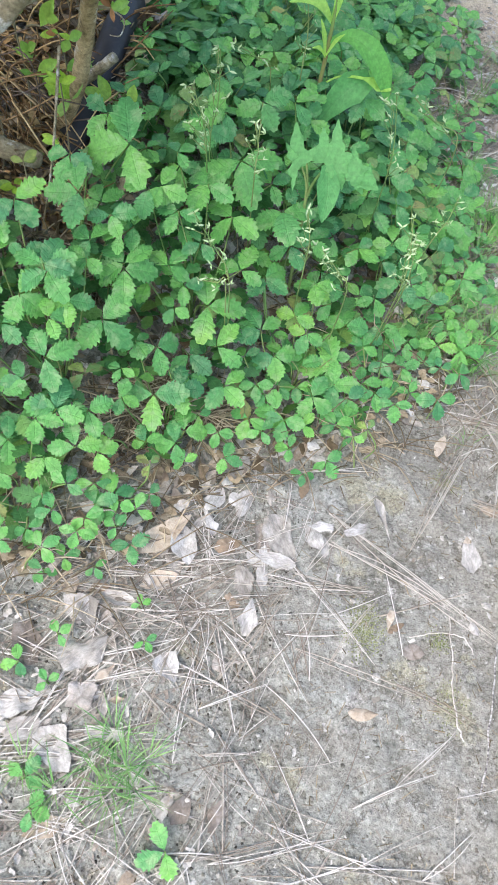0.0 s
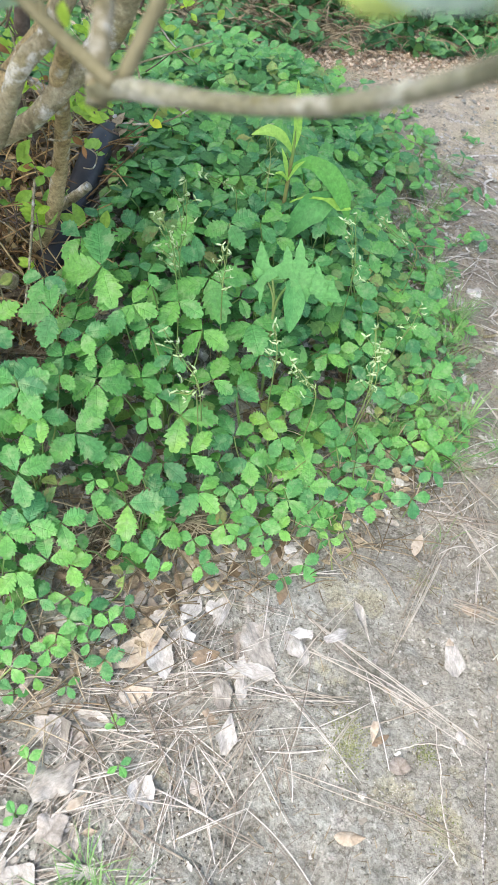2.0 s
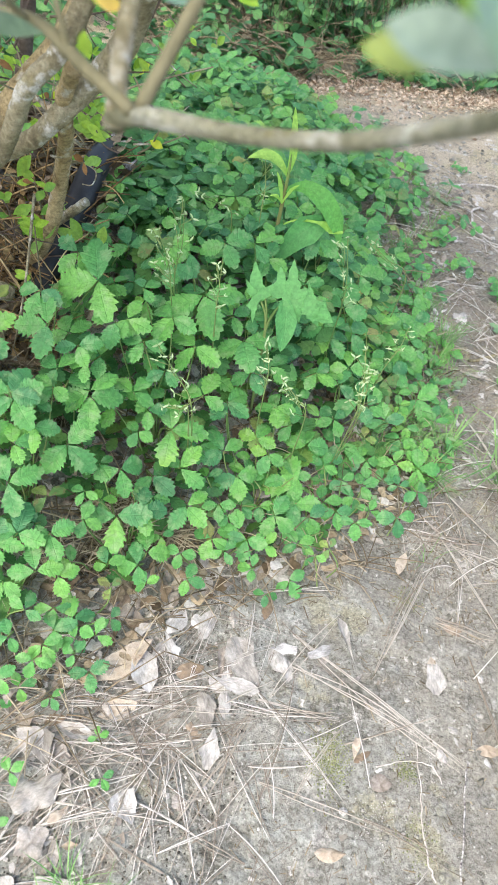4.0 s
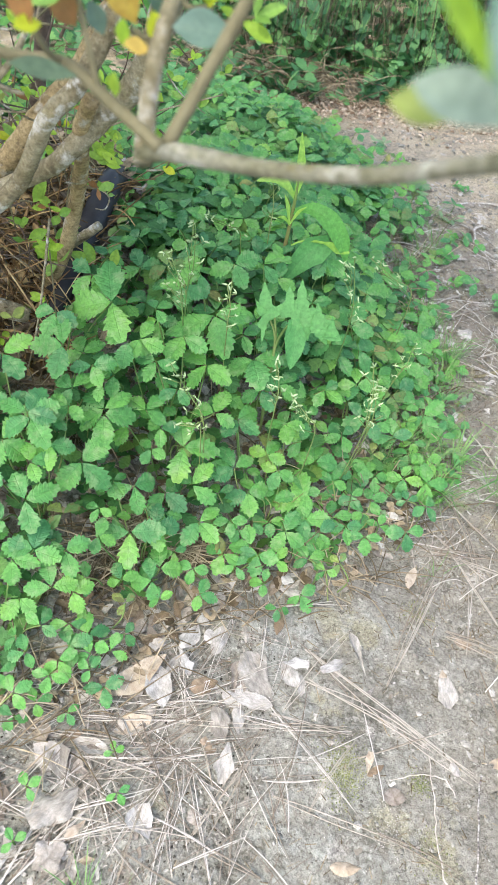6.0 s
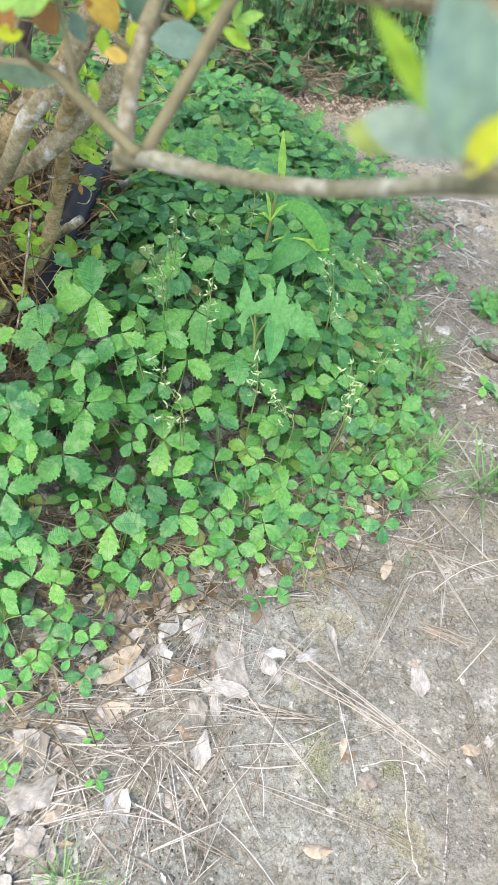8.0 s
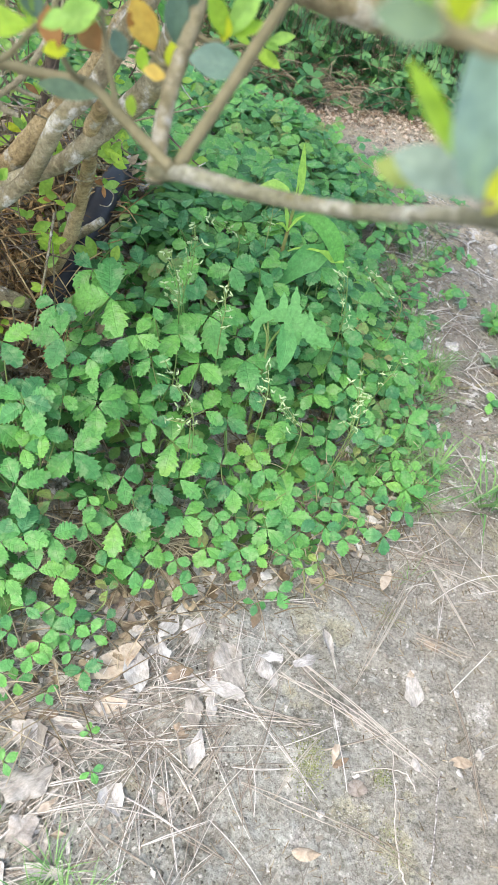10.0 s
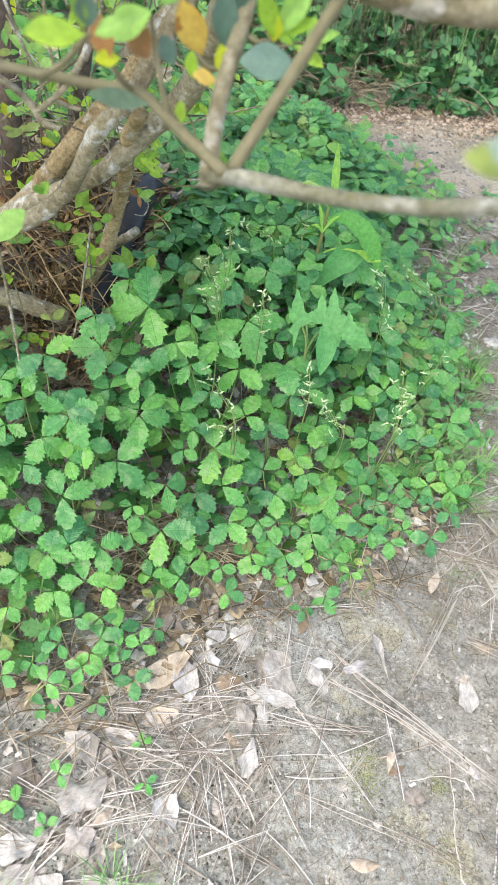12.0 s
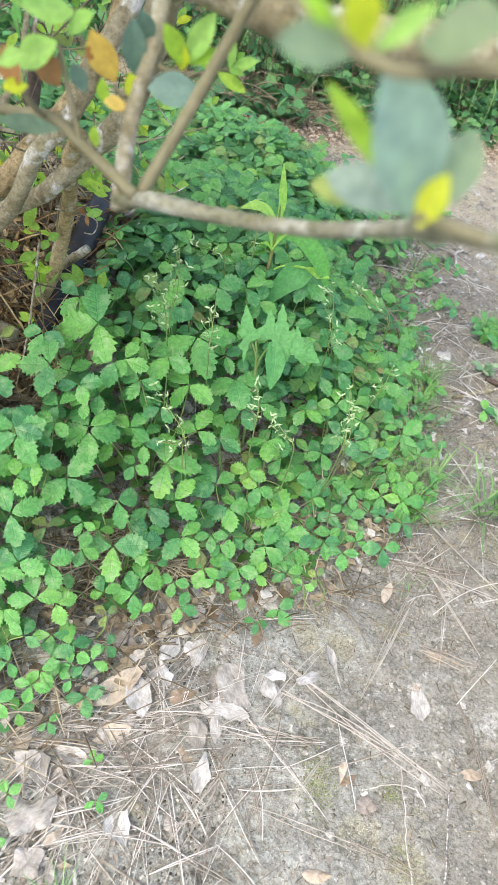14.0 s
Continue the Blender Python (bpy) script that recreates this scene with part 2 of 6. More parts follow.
bark_brown = matter("bark_brown", [(0.1, (0.172, 0.125, 0.056)), (0.45, (0.309, 0.235, 0.116)), (0.9, (0.469, 0.370, 0.202))], scale=150, rough=0.9, bump=1.0, distance=0.004, second=(0.7, 0.56, (0.50, 0.49, 0.42), 40.0), grit=0.5, contrast=3.2, layers=((60.0, 0.58, 0.6, (0.13, 0.105, 0.06)), (24.0, 0.57, 0.5, (0.30, 0.25, 0.12))), speck=(420.0, 0.11, (0.11, 0.09, 0.06)))
bark_mossy = matter("bark_mossy", [(0.1, (0.090, 0.090, 0.050)), (0.45, (0.170, 0.170, 0.112)), (0.9, (0.27, 0.27, 0.21))], scale=120, rough=0.9, bump=0.8, distance=0.003, second=(0.6, 0.56, (0.40, 0.41, 0.37), 34.0), grit=0.45, contrast=3.0, layers=((55.0, 0.57, 0.6, (0.15, 0.14, 0.055)),))
bark_patched = matter("bark_patched", [(0.1, (0.125, 0.110, 0.060)), (0.45, (0.229, 0.205, 0.128)), (0.9, (0.354, 0.330, 0.230))], scale=120, rough=0.9, bump=0.8, distance=0.003, second=(0.55, 0.52, (0.46, 0.455, 0.40), 60.0), grit=0.3)
twig_green = matter("twig_green", [(0.2, (0.12, 0.112, 0.058)), (0.8, (0.215, 0.195, 0.115))], scale=120, rough=0.7, bump=0.4)
bark_dark = matter("bark_dark", [(0.2, (0.06, 0.045, 0.035)), (0.8, (0.17, 0.13, 0.10))], scale=150, rough=0.9, bump=0.8, distance=0.003)
black_plastic = matter("black_plastic", [(0.2, (0.014, 0.015, 0.017)), (0.8, (0.028, 0.029, 0.032))], scale=60, rough=0.5, bump=0.08, second=(0.25, 0.55, (0.08, 0.07, 0.06), 30.0), shine=0.35)
soil = matter("soil", [(0.0, (0.100, 0.098, 0.078)), (0.2, (0.190, 0.190, 0.160)), (0.5, (0.298, 0.302, 0.266)), (0.8, (0.390, 0.398, 0.360)), (1.0, (0.505, 0.520, 0.485))], scale=75, detail=13, rough=0.95, bump=0.9, distance=0.007, second=(0.14, 0.52, (0.24, 0.20, 0.14), 5.0), grit=0.55, cracks=0.5, contrast=2.7, far_tint=(0.33, 0.28, 0.172), layers=((6.0, 0.54, 0.4, (0.20, 0.19, 0.16)), (11.0, 0.53, 0.5, (0.21, 0.20, 0.165)), (26.0, 0.56, 0.45, (0.24, 0.22, 0.18)), (17.0, 0.58, 0.6, (0.58, 0.56, 0.51)), (7.0, 0.57, 0.4, (0.33, 0.31, 0.18)), (34.0, 0.61, 0.8, (0.15, 0.145, 0.13)), (90.0, 0.64, 0.85, (0.66, 0.65, 0.61))))
# very dark crumb colour: part humus, part the shadow between needles
soil_and_shadow = matter("soil_and_shadow", [(0.1, (0.045, 0.042, 0.034)), (0.5, (0.095, 0.088, 0.072)), (0.9, (0.17, 0.16, 0.135))], scale=220, rough=0.95, bump=0.8, distance=0.003, grit=0.4, island=True, own=0.8)
clod_soil = matter("clod_soil", [(0.1, (0.14, 0.133, 0.108)), (0.5, (0.26, 0.254, 0.218)), (0.9, (0.40, 0.394, 0.35))], scale=220, rough=0.95, bump=0.9, distance=0.004, grit=0.5, island=True, own=0.7)
pebble_stone = matter("pebble_stone", [(0.1, (0.20, 0.185, 0.155)), (0.5, (0.31, 0.295, 0.26)), (0.9, (0.50, 0.485, 0.45))], scale=200, rough=0.8, bump=0.3, island=True, own=1.2)
white_stone = matter("white_stone", [(0.2, (0.32, 0.305, 0.27)), (0.8, (0.48, 0.465, 0.43))], scale=200, rough=0.85, bump=0.4, own=0.6, grit=0.4)
wood_chip = matter("wood_chip", [(0.1, (0.20, 0.135, 0.085)), (0.5, (0.39, 0.30, 0.205)), (0.9, (0.58, 0.49, 0.38))], scale=180, rough=0.9, bump=0.4, island=True, own=1.2)
straw = matter("straw", [(0.1, (0.20, 0.17, 0.135)), (0.5, (0.37, 0.345, 0.30)), (0.9, (0.56, 0.54, 0.50))], scale=120, rough=0.75, bump=0.2, island=True, own=1.2)
needle_straw = matter("needle_straw", [(0.1, (0.22, 0.185, 0.14)), (0.5, (0.33, 0.295, 0.24)), (0.9, (0.45, 0.42, 0.365))], scale=120, rough=0.65, bump=0.2, own=0.9)
gold_straw = matter("gold_straw", [(0.1, (0.13, 0.075, 0.03)), (0.5, (0.33, 0.215, 0.095)), (0.9, (0.50, 0.38, 0.20))], scale=90, rough=0.8, bump=0.2, own=1.2)
gold_litter = matter("gold_litter", [(0.1, (0.10, 0.06, 0.025)), (0.5, (0.29, 0.185, 0.075)), (0.9, (0.47, 0.34, 0.16))], scale=150, rough=0.8, bump=0.5, island=True, own=1.3, grit=0.3)
brown_straw = matter("brown_straw", [(0.1, (0.12, 0.092, 0.052)), (0.5, (0.265, 0.215, 0.14)), (0.9, (0.43, 0.37, 0.26))], scale=90, rough=0.85, bump=0.2, island=True, own=1.2)
dry_pale = matter("dry_pale", [(0.0, (0.20, 0.185, 0.16)), (0.4, (0.32, 0.305, 0.275)), (0.75, (0.385, 0.375, 0.35)), (1.0, (0.46, 0.455, 0.44))], scale=110, rough=0.85, bump=0.6, own=0.9, second=(0.35, 0.56, (0.24, 0.195, 0.14), 38.0), grit=0.45, stretch=(1, 0.4, 1))
pale_flake = matter("pale_flake", [(0.1, (0.20, 0.185, 0.155)), (0.5, (0.32, 0.305, 0.27)), (0.9, (0.46, 0.45, 0.42))], scale=150, rough=0.85, bump=0.4, island=True, own=1.3)
dry_tan = matter("dry_tan", [(0.1, (0.18, 0.135, 0.09)), (0.5, (0.30, 0.245, 0.18)), (0.9, (0.42, 0.365, 0.29))], scale=150, rough=0.8, bump=0.6, own=0.9, second=(0.5, 0.58, (0.19, 0.12, 0.07), 60.0), grit=0.3)
dry_brown = matter("dry_brown", [(0.1, (0.165, 0.14, 0.115)), (0.5, (0.265, 0.24, 0.21)), (0.9, (0.385, 0.365, 0.335))], scale=150, rough=0.85, bump=0.6, own=1.1, grit=0.35)
dry_litter = matter("dry_litter", [(0.1, (0.18, 0.155, 0.125)), (0.5, (0.31, 0.285, 0.25)), (0.9, (0.45, 0.435, 0.40))], scale=150, rough=0.85, bump=0.6, island=True, own=1.3, grit=0.35)
bank_straw = matter("bank_straw", [(0.1, (0.09, 0.068, 0.036)), (0.5, (0.18, 0.14, 0.085)), (0.9, (0.32, 0.265, 0.175))], scale=90, rough=0.85, bump=0.2, island=True, own=1.2)
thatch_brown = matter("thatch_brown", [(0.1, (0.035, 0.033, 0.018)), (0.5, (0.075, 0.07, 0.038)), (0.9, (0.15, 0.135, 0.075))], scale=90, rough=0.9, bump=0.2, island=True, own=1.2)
dry_humus = matter("dry_humus", [(0.1, (0.105, 0.078, 0.046)), (0.5, (0.20, 0.155, 0.10)), (0.9, (0.34, 0.28, 0.19))], scale=150, rough=0.85, bump=0.6, island=True, own=1.3, grit=0.3)
moss = matter("moss", [(0.2, (0.12, 0.14, 0.06)), (0.8, (0.25, 0.27, 0.12))], scale=150, rough=0.95, bump=0.5, island=True, own=0.8)
root_white = matter("root_white", [(0.3, (0.35, 0.32, 0.275)), (0.7, (0.54, 0.52, 0.475))], scale=250, rough=0.8, bump=0.3)
root_banded = matter("root_banded", [(0.3, (0.10, 0.09, 0.09)), (0.48, (0.25, 0.235, 0.22)), (0.6, (0.44, 0.425, 0.40))], scale=330, detail=1, rough=0.8, bump=0.3, stretch=(0.12, 1, 0.12), contrast=2.4)


# ---- terrain ----
BED_EDGE = [(-1.6, 0.10), (-0.3, 0.20), (-0.11, 0.265), (-0.05, 0.31), (0.01, 0.40), (0.09, 0.465), (0.16, 0.48),
            (0.235, 0.555), (0.28, 0.615), (0.325, 0.715), (0.335, 0.83), (0.335, 0.96), (0.31, 1.08), (0.28, 1.2),
            (0.25, 1.31), (0.325, 1.41), (0.33, 1.52), (0.28, 1.64), (0.23, 1.75), (0.14, 1.85), (0.03, 1.95),
            (-0.14, 2.02), (-0.5, 2.04), (-1.6, 2.05)]
BANK_EDGE = [(-1.8, 2.06), (-0.12, 2.08), (0.06, 2.13), (0.2, 2.2), (0.45, 2.24), (0.62, 2.28), (1.2, 2.3), (3.0, 2.2)]


def smooth(a, b, v):
    k = min(max((v - a) / (b - a), 0.0), 1.0)
    return k * k * (3 - 2 * k)


def edge_distance(x, y, line, closed):
    """Distance to a line of corners and whether (x, y) lies inside it, when it is closed."""
    best, inside = 9.0, False
    pairs = list(zip(line, line[1:] + line[:1])) if closed else list(zip(line, line[1:]))
    for (ax, ay), (bx, by) in pairs:
        dx, dy = bx - ax, by - ay
        k = min(max(((x - ax) * dx + (y - ay) * dy) / (dx * dx + dy * dy), 0.0), 1.0)
        best = min(best, math.hypot(x - ax - k * dx, y - ay - k * dy))
        if (ay > y) != (by > y) and x < ax + (y - ay) / (by - ay) * dx:
            inside = not inside
    return best, inside


def bed_depth(x, y):
    """How far inside the planted bed a place lies, in metres; negative outside."""
    d, inside = edge_distance(x, y, BED_EDGE, True)
    return d if inside else -d


def bank_depth(x, y):
    """How far behind the foot of the far bank a place lies."""
    if y < 1.9:
        return -1.0
    d, _ = edge_distance(x, y, BANK_EDGE, False)
    foot = np.interp(x, [p[0] for p in BANK_EDGE], [p[1] for p in BANK_EDGE])
    return d if y > foot else -d


def ground_height(x, y):
    back = 1 - 0.62 * smooth(1.0, 1.5, y)
    bed = 0.26 * smooth(0.04, 0.60, bed_depth(x, y)) * back
    bank = 0.34 * smooth(0.0, 1.1, bank_depth(x, y))
    return bed + bank


def canopy_height(x, y):
    """Height of the top of the leaves over the bed."""
    d = bed_depth(x, y)
    back = 1 - 0.6 * smooth(1.0, 1.5, y)
    dip = 0.075 * math.exp(-((x - 0.13) ** 2 + (y - 0.67) ** 2) / 0.012)
    return max(0.045 + 0.235 * smooth(0.03, 0.30, d) * back - dip, ground_height(x, y) + 0.03)


# ---- building blocks ----
def mesh_data(name, verts, faces, mat, uvs=None, smooth_faces=True):
    data = bpy.data.meshes.new(name)
    data.from_pydata(verts, [], faces)
    if uvs is not None:
        layer = data.uv_layers.new(name="UVMap")
        index = np.empty(len(data.loops), dtype=np.int32)
        data.loops.foreach_get("vertex_index", index)
        layer.data.foreach_set("uv", np.asarray(uvs, dtype=np.float32)[index].ravel())
    data.polygons.foreach_set("use_smooth", [smooth_faces] * len(data.polygons))
    data.materials.append(mat)
    data.update()
    return data


def piece(name, data, parent=None, matrix=None, label=""):
    """One mesh object, under its thing or at top level, at a pose in the world."""
    ob = new(name, data)
    if parent is not None:
        ob.parent = parent
        ob.matrix_parent_inverse = Matrix.Translation(-parent.matrix_world.translation) if parent.type == "EMPTY" else Matrix.Identity(4)
    if matrix is not None:
        ob.matrix_basis = matrix
    if label:
        tagged(ob, label)
    return ob


def thing(name, place, label, category, group="", kind=""):
    """An Empty at a thing's base; its parts are children of it."""
    ob = new(name)
    ob.empty_display_size = 0.02
    ob.location = place
    bpy_matrix = Matrix.Translation(place)
    ob.matrix_world = bpy_matrix
    return tagged(ob, label, category, group, kind)


def tube(points, radii, sides=8, rough=0.0, seed=0, close=True):
    """A tapered, slightly knobbly tube along smoothed points."""
    pts = [Vector(p) for p in points]
    path, rads = [], []
    steps = 5 if len(pts) > 2 else 2
    for i in range(len(pts) - 1):
        a, b, c, d = pts[max(i - 1, 0)], pts[i], pts[i + 1], pts[min(i + 2, len(pts) - 1)]
        for k in range(steps):
            s = k / steps
            path.append(0.5 * ((2 * b) + (c - a) * s + (2 * a - 5 * b + 4 * c - d) * s * s + (3 * b - a - 3 * c + d) * s ** 3))
            rads.append(radii[i] * (1 - s) + radii[i + 1] * s)
    path.append(pts[-1])
    rads.append(radii[-1])
    verts, faces, side = [], [], None
    for i, p in enumerate(path):
        way = (path[min(i + 1, len(path) - 1)] - path[max(i - 1, 0)]).normalized()
        if side is None:
            side = way.orthogonal().normalized()
        side = (side - way * side.dot(way)).normalized()
        other = way.cross(side)
        for k in range(sides):
            a = 2 * math.pi * k / sides
            out = side * math.cos(a) + other * math.sin(a)
            r = rads[i]
            if rough:
                q = p + out * r
                r *= 1 + rough * noise.noise(q * 90 + Vector((seed, 0, 0))) + rough * 0.6 * noise.noise(q * 300)
            verts.append(p + out * r)
    for i in range(len(path) - 1):
        for k in range(sides):
            n = (k + 1) % sides
            faces.append((i * sides + k, i * sides + n, (i + 1) * sides + n, (i + 1) * sides + k))
    if close:
        faces.append(tuple(range(sides))[::-1])
        faces.append(tuple((len(path) - 1) * sides + k for k in range(sides)))
    return [tuple(v) for v in verts], faces


class Heap:
    """Many small shapes gathered into one mesh."""

    def __init__(self):
        self.verts, self.faces, self.uvs = [], [], []

    def add(self, verts, faces, matrix=None, uvs=None):
        start = len(self.verts)
        self.verts += [tuple(matrix @ Vector(v)) for v in verts] if matrix is not None else list(verts)
        self.faces += [tuple(start + i for i in f) for f in faces]
        self.uvs += list(uvs) if uvs is not None else [(0.5, 0.5)] * len(verts)

    def data(self, name, mat, smooth_faces=True):
        return mesh_data(name, self.verts, self.faces, mat, self.uvs, smooth_faces)


def blade_shape(length, width, outline, rows, fold, droop, ripple=0.0, twist=0.0, columns=4, cup=0.0, sweep=0.0):
    """A leaf blade from its base at the origin along +y: outline(u) gives half-widths, with a fold at the midrib."""
    verts, faces, uvs = [], [], []
    for i in range(rows + 1):
        u = i / rows
        half = outline(u, i) * width / 2
        for k in range(columns + 1):
            v = 2 * k / columns - 1
            z = fold * abs(v) * half - droop * length * u * u + cup * length * v * v * math.sin(math.pi * u) * 0.2
            z += ripple * length * math.sin(6.283 * (7 * u - 4 * abs(v) * half / length)) * (0.3 + abs(v)) * math.sin(math.pi * min(u + 0.05, 1))
            a = twist * u
            verts.append((v * half * math.cos(a), u * length + sweep * abs(v) * half, z + v * half * math.sin(a)))
            uvs.append((0.5 + 0.5 * v, u))
    n = columns + 1
    for i in range(rows):
        for k in range(columns):
            faces.append((i * n + k, i * n + k + 1, (i + 1) * n + k + 1, (i + 1) * n + k))
    return verts, faces, uvs


def scalloped(teeth, deep, widest=0.58, blunt=0.8):
    """Half-width along a leaflet with forward-pointing rounded teeth and a wedge-shaped base; three rows a tooth."""
    def outline(u, i):
        w = math.sin(math.pi * u ** (math.log(0.5) / math.log(widest))) ** blunt if 0 < u < 1 else 0.02
        if u > 0.26:
            w *= (1 - deep, 1.0, 1 - deep * 0.12)[i % 3]
        return max(w, 0.02) if u < 1 else 0.2
    return outline


def leaflet_shape(teeth, ratio, deep, fold, droop, relief, twist=0.0, columns=3, widest=0.58, blunt=0.78):
    """A toothed leaflet from its base at the origin along +y: each side vein runs forward from the midrib to the tip of a rounded tooth."""
    power = math.log(0.5) / math.log(widest)
    rows = 3 * teeth
    verts, faces, uvs = [], [], []
    for i in range(rows + 1):
        s = i / rows
        w = math.sin(math.pi * min(s, 0.999) ** power) ** blunt * ratio / 2
        ahead = 0.0
        if s > 0.22 and i < rows:
            step = i % 3
            w *= (1 - deep, 1 - 0.48 * deep, 1.0)[step]
            ahead = (-0.004, 0.012, 0.040)[step]
        if i == rows:
            w = 0.05
        rib = max(s - 0.34 * w, 0.0)
        for k in range(-columns, columns + 1):
            v = k / columns
            a = abs(v)
            x, y = v * w, rib + (s + ahead - rib) * a
            z = fold * a * w - 0.55 * a * a * w * fold - droop * y * y + relief * (1.0, 0.25, -0.8)[i % 3] * math.sin(math.pi * min(0.15 + 0.8 * a, 1)) * (s > 0.08)
            turn = twist * y
            verts.append((x * math.cos(turn), y, z + x * math.sin(turn)))
            uvs.append((0.5 + 0.5 * v, (i - 1.25) / rows))
    n = 2 * columns + 1
    for i in range(rows):
        for k in range(n - 1):
            faces.append((i * n + k, i * n + k + 1, (i + 1) * n + k + 1, (i + 1) * n + k))
    return verts, faces, uvs


def plain_leaf(widest=0.5, sharp=0.9):
    def outline(u, i):
        return max(math.sin(math.pi * min(u, 0.999) ** (math.log(0.5) / math.log(widest))) ** sharp, 0.01)
    return outline


def turned(way, up):
    """A rotation that takes +y to way with +z near up."""
    y = Vector(way).normalized()
    x = y.cross(Vector(up)).normalized()
    return Matrix((x, y, x.cross(y))).transposed().to_4x4()


rng = random.Random(4)


# ---- ground: one sheet from the camera's feet to the horizon ----
def spread(fine_from, fine_to, step, far):
    fine = list(np.arange(fine_from, fine_to + 1e-6, step))
    out, gap, v = [], step, fine_to
    while v < far:
        gap *= 1.22
        v += gap
        out.append(v)
    inn, gap, v = [], step, fine_from
    while v > -far:
        gap *= 1.22
        v -= gap
        inn.append(v)
    return inn[::-1] + fine + out


def clod(x, y):
    p = Vector((x, y, 0.0))
    near = 1.0 - smooth(1.5, 6.0, math.hypot(x, y))
    return near * (0.006 * noise.noise(p * 9) + 0.0046 * noise.noise(p * 34) + 0.0026 * abs(noise.noise(p * 61)) + 0.0012 * noise.noise(p * 97))


def surface(x, y):
    return ground_height(x, y) + clod(x, y)


xs, ys = spread(-0.30, 0.65, 0.0048, 420.0), spread(-0.10, 1.35, 0.0055, 420.0)
ground_verts = [(x, y, surface(x, y)) for y in ys for x in xs]
nx = len(xs)
ground_faces = [(j * nx + i, j * nx + i + 1, (j + 1) * nx + i + 1, (j + 1) * nx + i) for j in range(len(ys) - 1) for i in range(nx - 1)]
tagged(piece("ground", mesh_data("ground", ground_verts, ground_faces, soil)), "bare grey-brown packed soil with small pale specks", "ground", kind="structure")

# ---- the shrub at the side of the bed ----
shrub = thing("shrub", (-0.5, 0.64, ground_height(-0.5, 0.64)), "old evergreen shrub with lichen-covered stems and sparse waxy leaves", "shrub")


def limb(name, points, radii, mat, rough=0.14, sides=12, seed=0, label=""):
    verts, faces = tube(points, radii, sides, rough, seed)
    return piece(name, mesh_data(name, verts, faces, mat), shrub, label=label)


limb("stem", [(-0.55, 0.60, 0.16), (-0.40, 0.565, 0.31), (-0.266, 0.56, 0.403), (-0.222, 0.563, 0.442), (-0.198, 0.554, 0.481), (-0.178, 0.545, 0.52), (-0.151, 0.549, 0.551), (-0.13, 0.562, 0.593), (-0.106, 0.573, 0.639), (-0.08, 0.60, 0.72), (-0.05, 0.62, 0.95)],
     [0.012, 0.0105, 0.009, 0.0082, 0.0078, 0.0078, 0.0078, 0.008, 0.0078, 0.007, 0.006], bark_lichen, seed=1, label="pale lichen-spotted stem")
limb("stem", [(-0.56, 0.66, 0.16), (-0.42, 0.63, 0.28), (-0.298, 0.621, 0.382), (-0.255, 0.625, 0.435), (-0.221, 0.64, 0.481), (-0.188, 0.649, 0.521), (-0.164, 0.663, 0.567), (-0.141, 0.674, 0.615), (-0.12, 0.70, 0.8)],
     [0.015, 0.013, 0.0115, 0.011, 0.0108, 0.0105, 0.010, 0.0095, 0.008], bark_brown, seed=2)
limb("stem", [(-0.15, 0.575, 0.53), (-0.17, 0.60, 0.491), (-0.183, 0.635, 0.445), (-0.20, 0.665, 0.394), (-0.218, 0.69, 0.341), (-0.236, 0.705, 0.288), (-0.266, 0.72, 0.228), (-0.304, 0.735, 0.15)],
     [0.0075, 0.0076, 0.0077, 0.008, 0.0085, 0.0095, 0.011, 0.013], bark_brown, seed=3, label="thin brown peeling stem")
limb("stem", [(-0.45, 0.63, 0.25), (-0.30, 0.615, 0.38), (-0.209, 0.602, 0.444), (-0.182, 0.597, 0.469), (-0.156, 0.604, 0.499), (-0.118, 0.60, 0.542), (-0.085, 0.55, 0.61), (-0.045, 0.44, 0.69), (0.0, 0.35, 0.715), (0.043, 0.325, 0.7145), (0.09, 0.325, 0.717), (0.136, 0.325, 0.7195), (0.26, 0.32, 0.735)],
     [0.012, 0.0095, 0.0090, 0.0092, 0.0105, 0.0115, 0.011, 0.0105, 0.0098, 0.0092, 0.0092, 0.009, 0.008], bark_lichen, seed=4, label="thick knobbly limb with white lichen patches")
limb("stem", [(-0.395, 0.82, 0.56), (-0.395, 0.82, 0.434), (-0.405, 0.814, 0.311), (-0.404, 0.794, 0.15)], [0.014, 0.015, 0.016, 0.018], bark_dark, seed=5)
limb("stem", [(-0.33, 0.94, 0.5), (-0.351, 0.931, 0.37), (-0.371, 0.918, 0.245), (-0.386, 0.917, 0.13)], [0.009, 0.010, 0.011, 0.012], bark_dark, seed=6)
limb("branch", [(-0.027, 0.281, 0.636), (-0.014, 0.279, 0.642), (0.028, 0.263, 0.651), (0.065, 0.235, 0.669), (0.091, 0.196, 0.696), (0.098, 0.155, 0.718), (0.105, 0.14, 0.726), (0.125, 0.11, 0.74)],
     [0.0046, 0.0042, 0.0036, 0.0033, 0.0029, 0.0025, 0.0024, 0.0023], bark_mossy, rough=0.12, seed=7, label="mossy grey branch reaching over the bed")
limb("branch", [(-0.025, 0.279, 0.634), (-0.028, 0.299, 0.656), (-0.028, 0.317, 0.673), (-0.027, 0.34, 0.689), (-0.03, 0.367, 0.715), (-0.05, 0.45, 0.74)],
     [0.0044, 0.0042, 0.004, 0.0041, 0.0045, 0.0055], bark_patched, seed=8, label="grey branch with a white lichen patch")
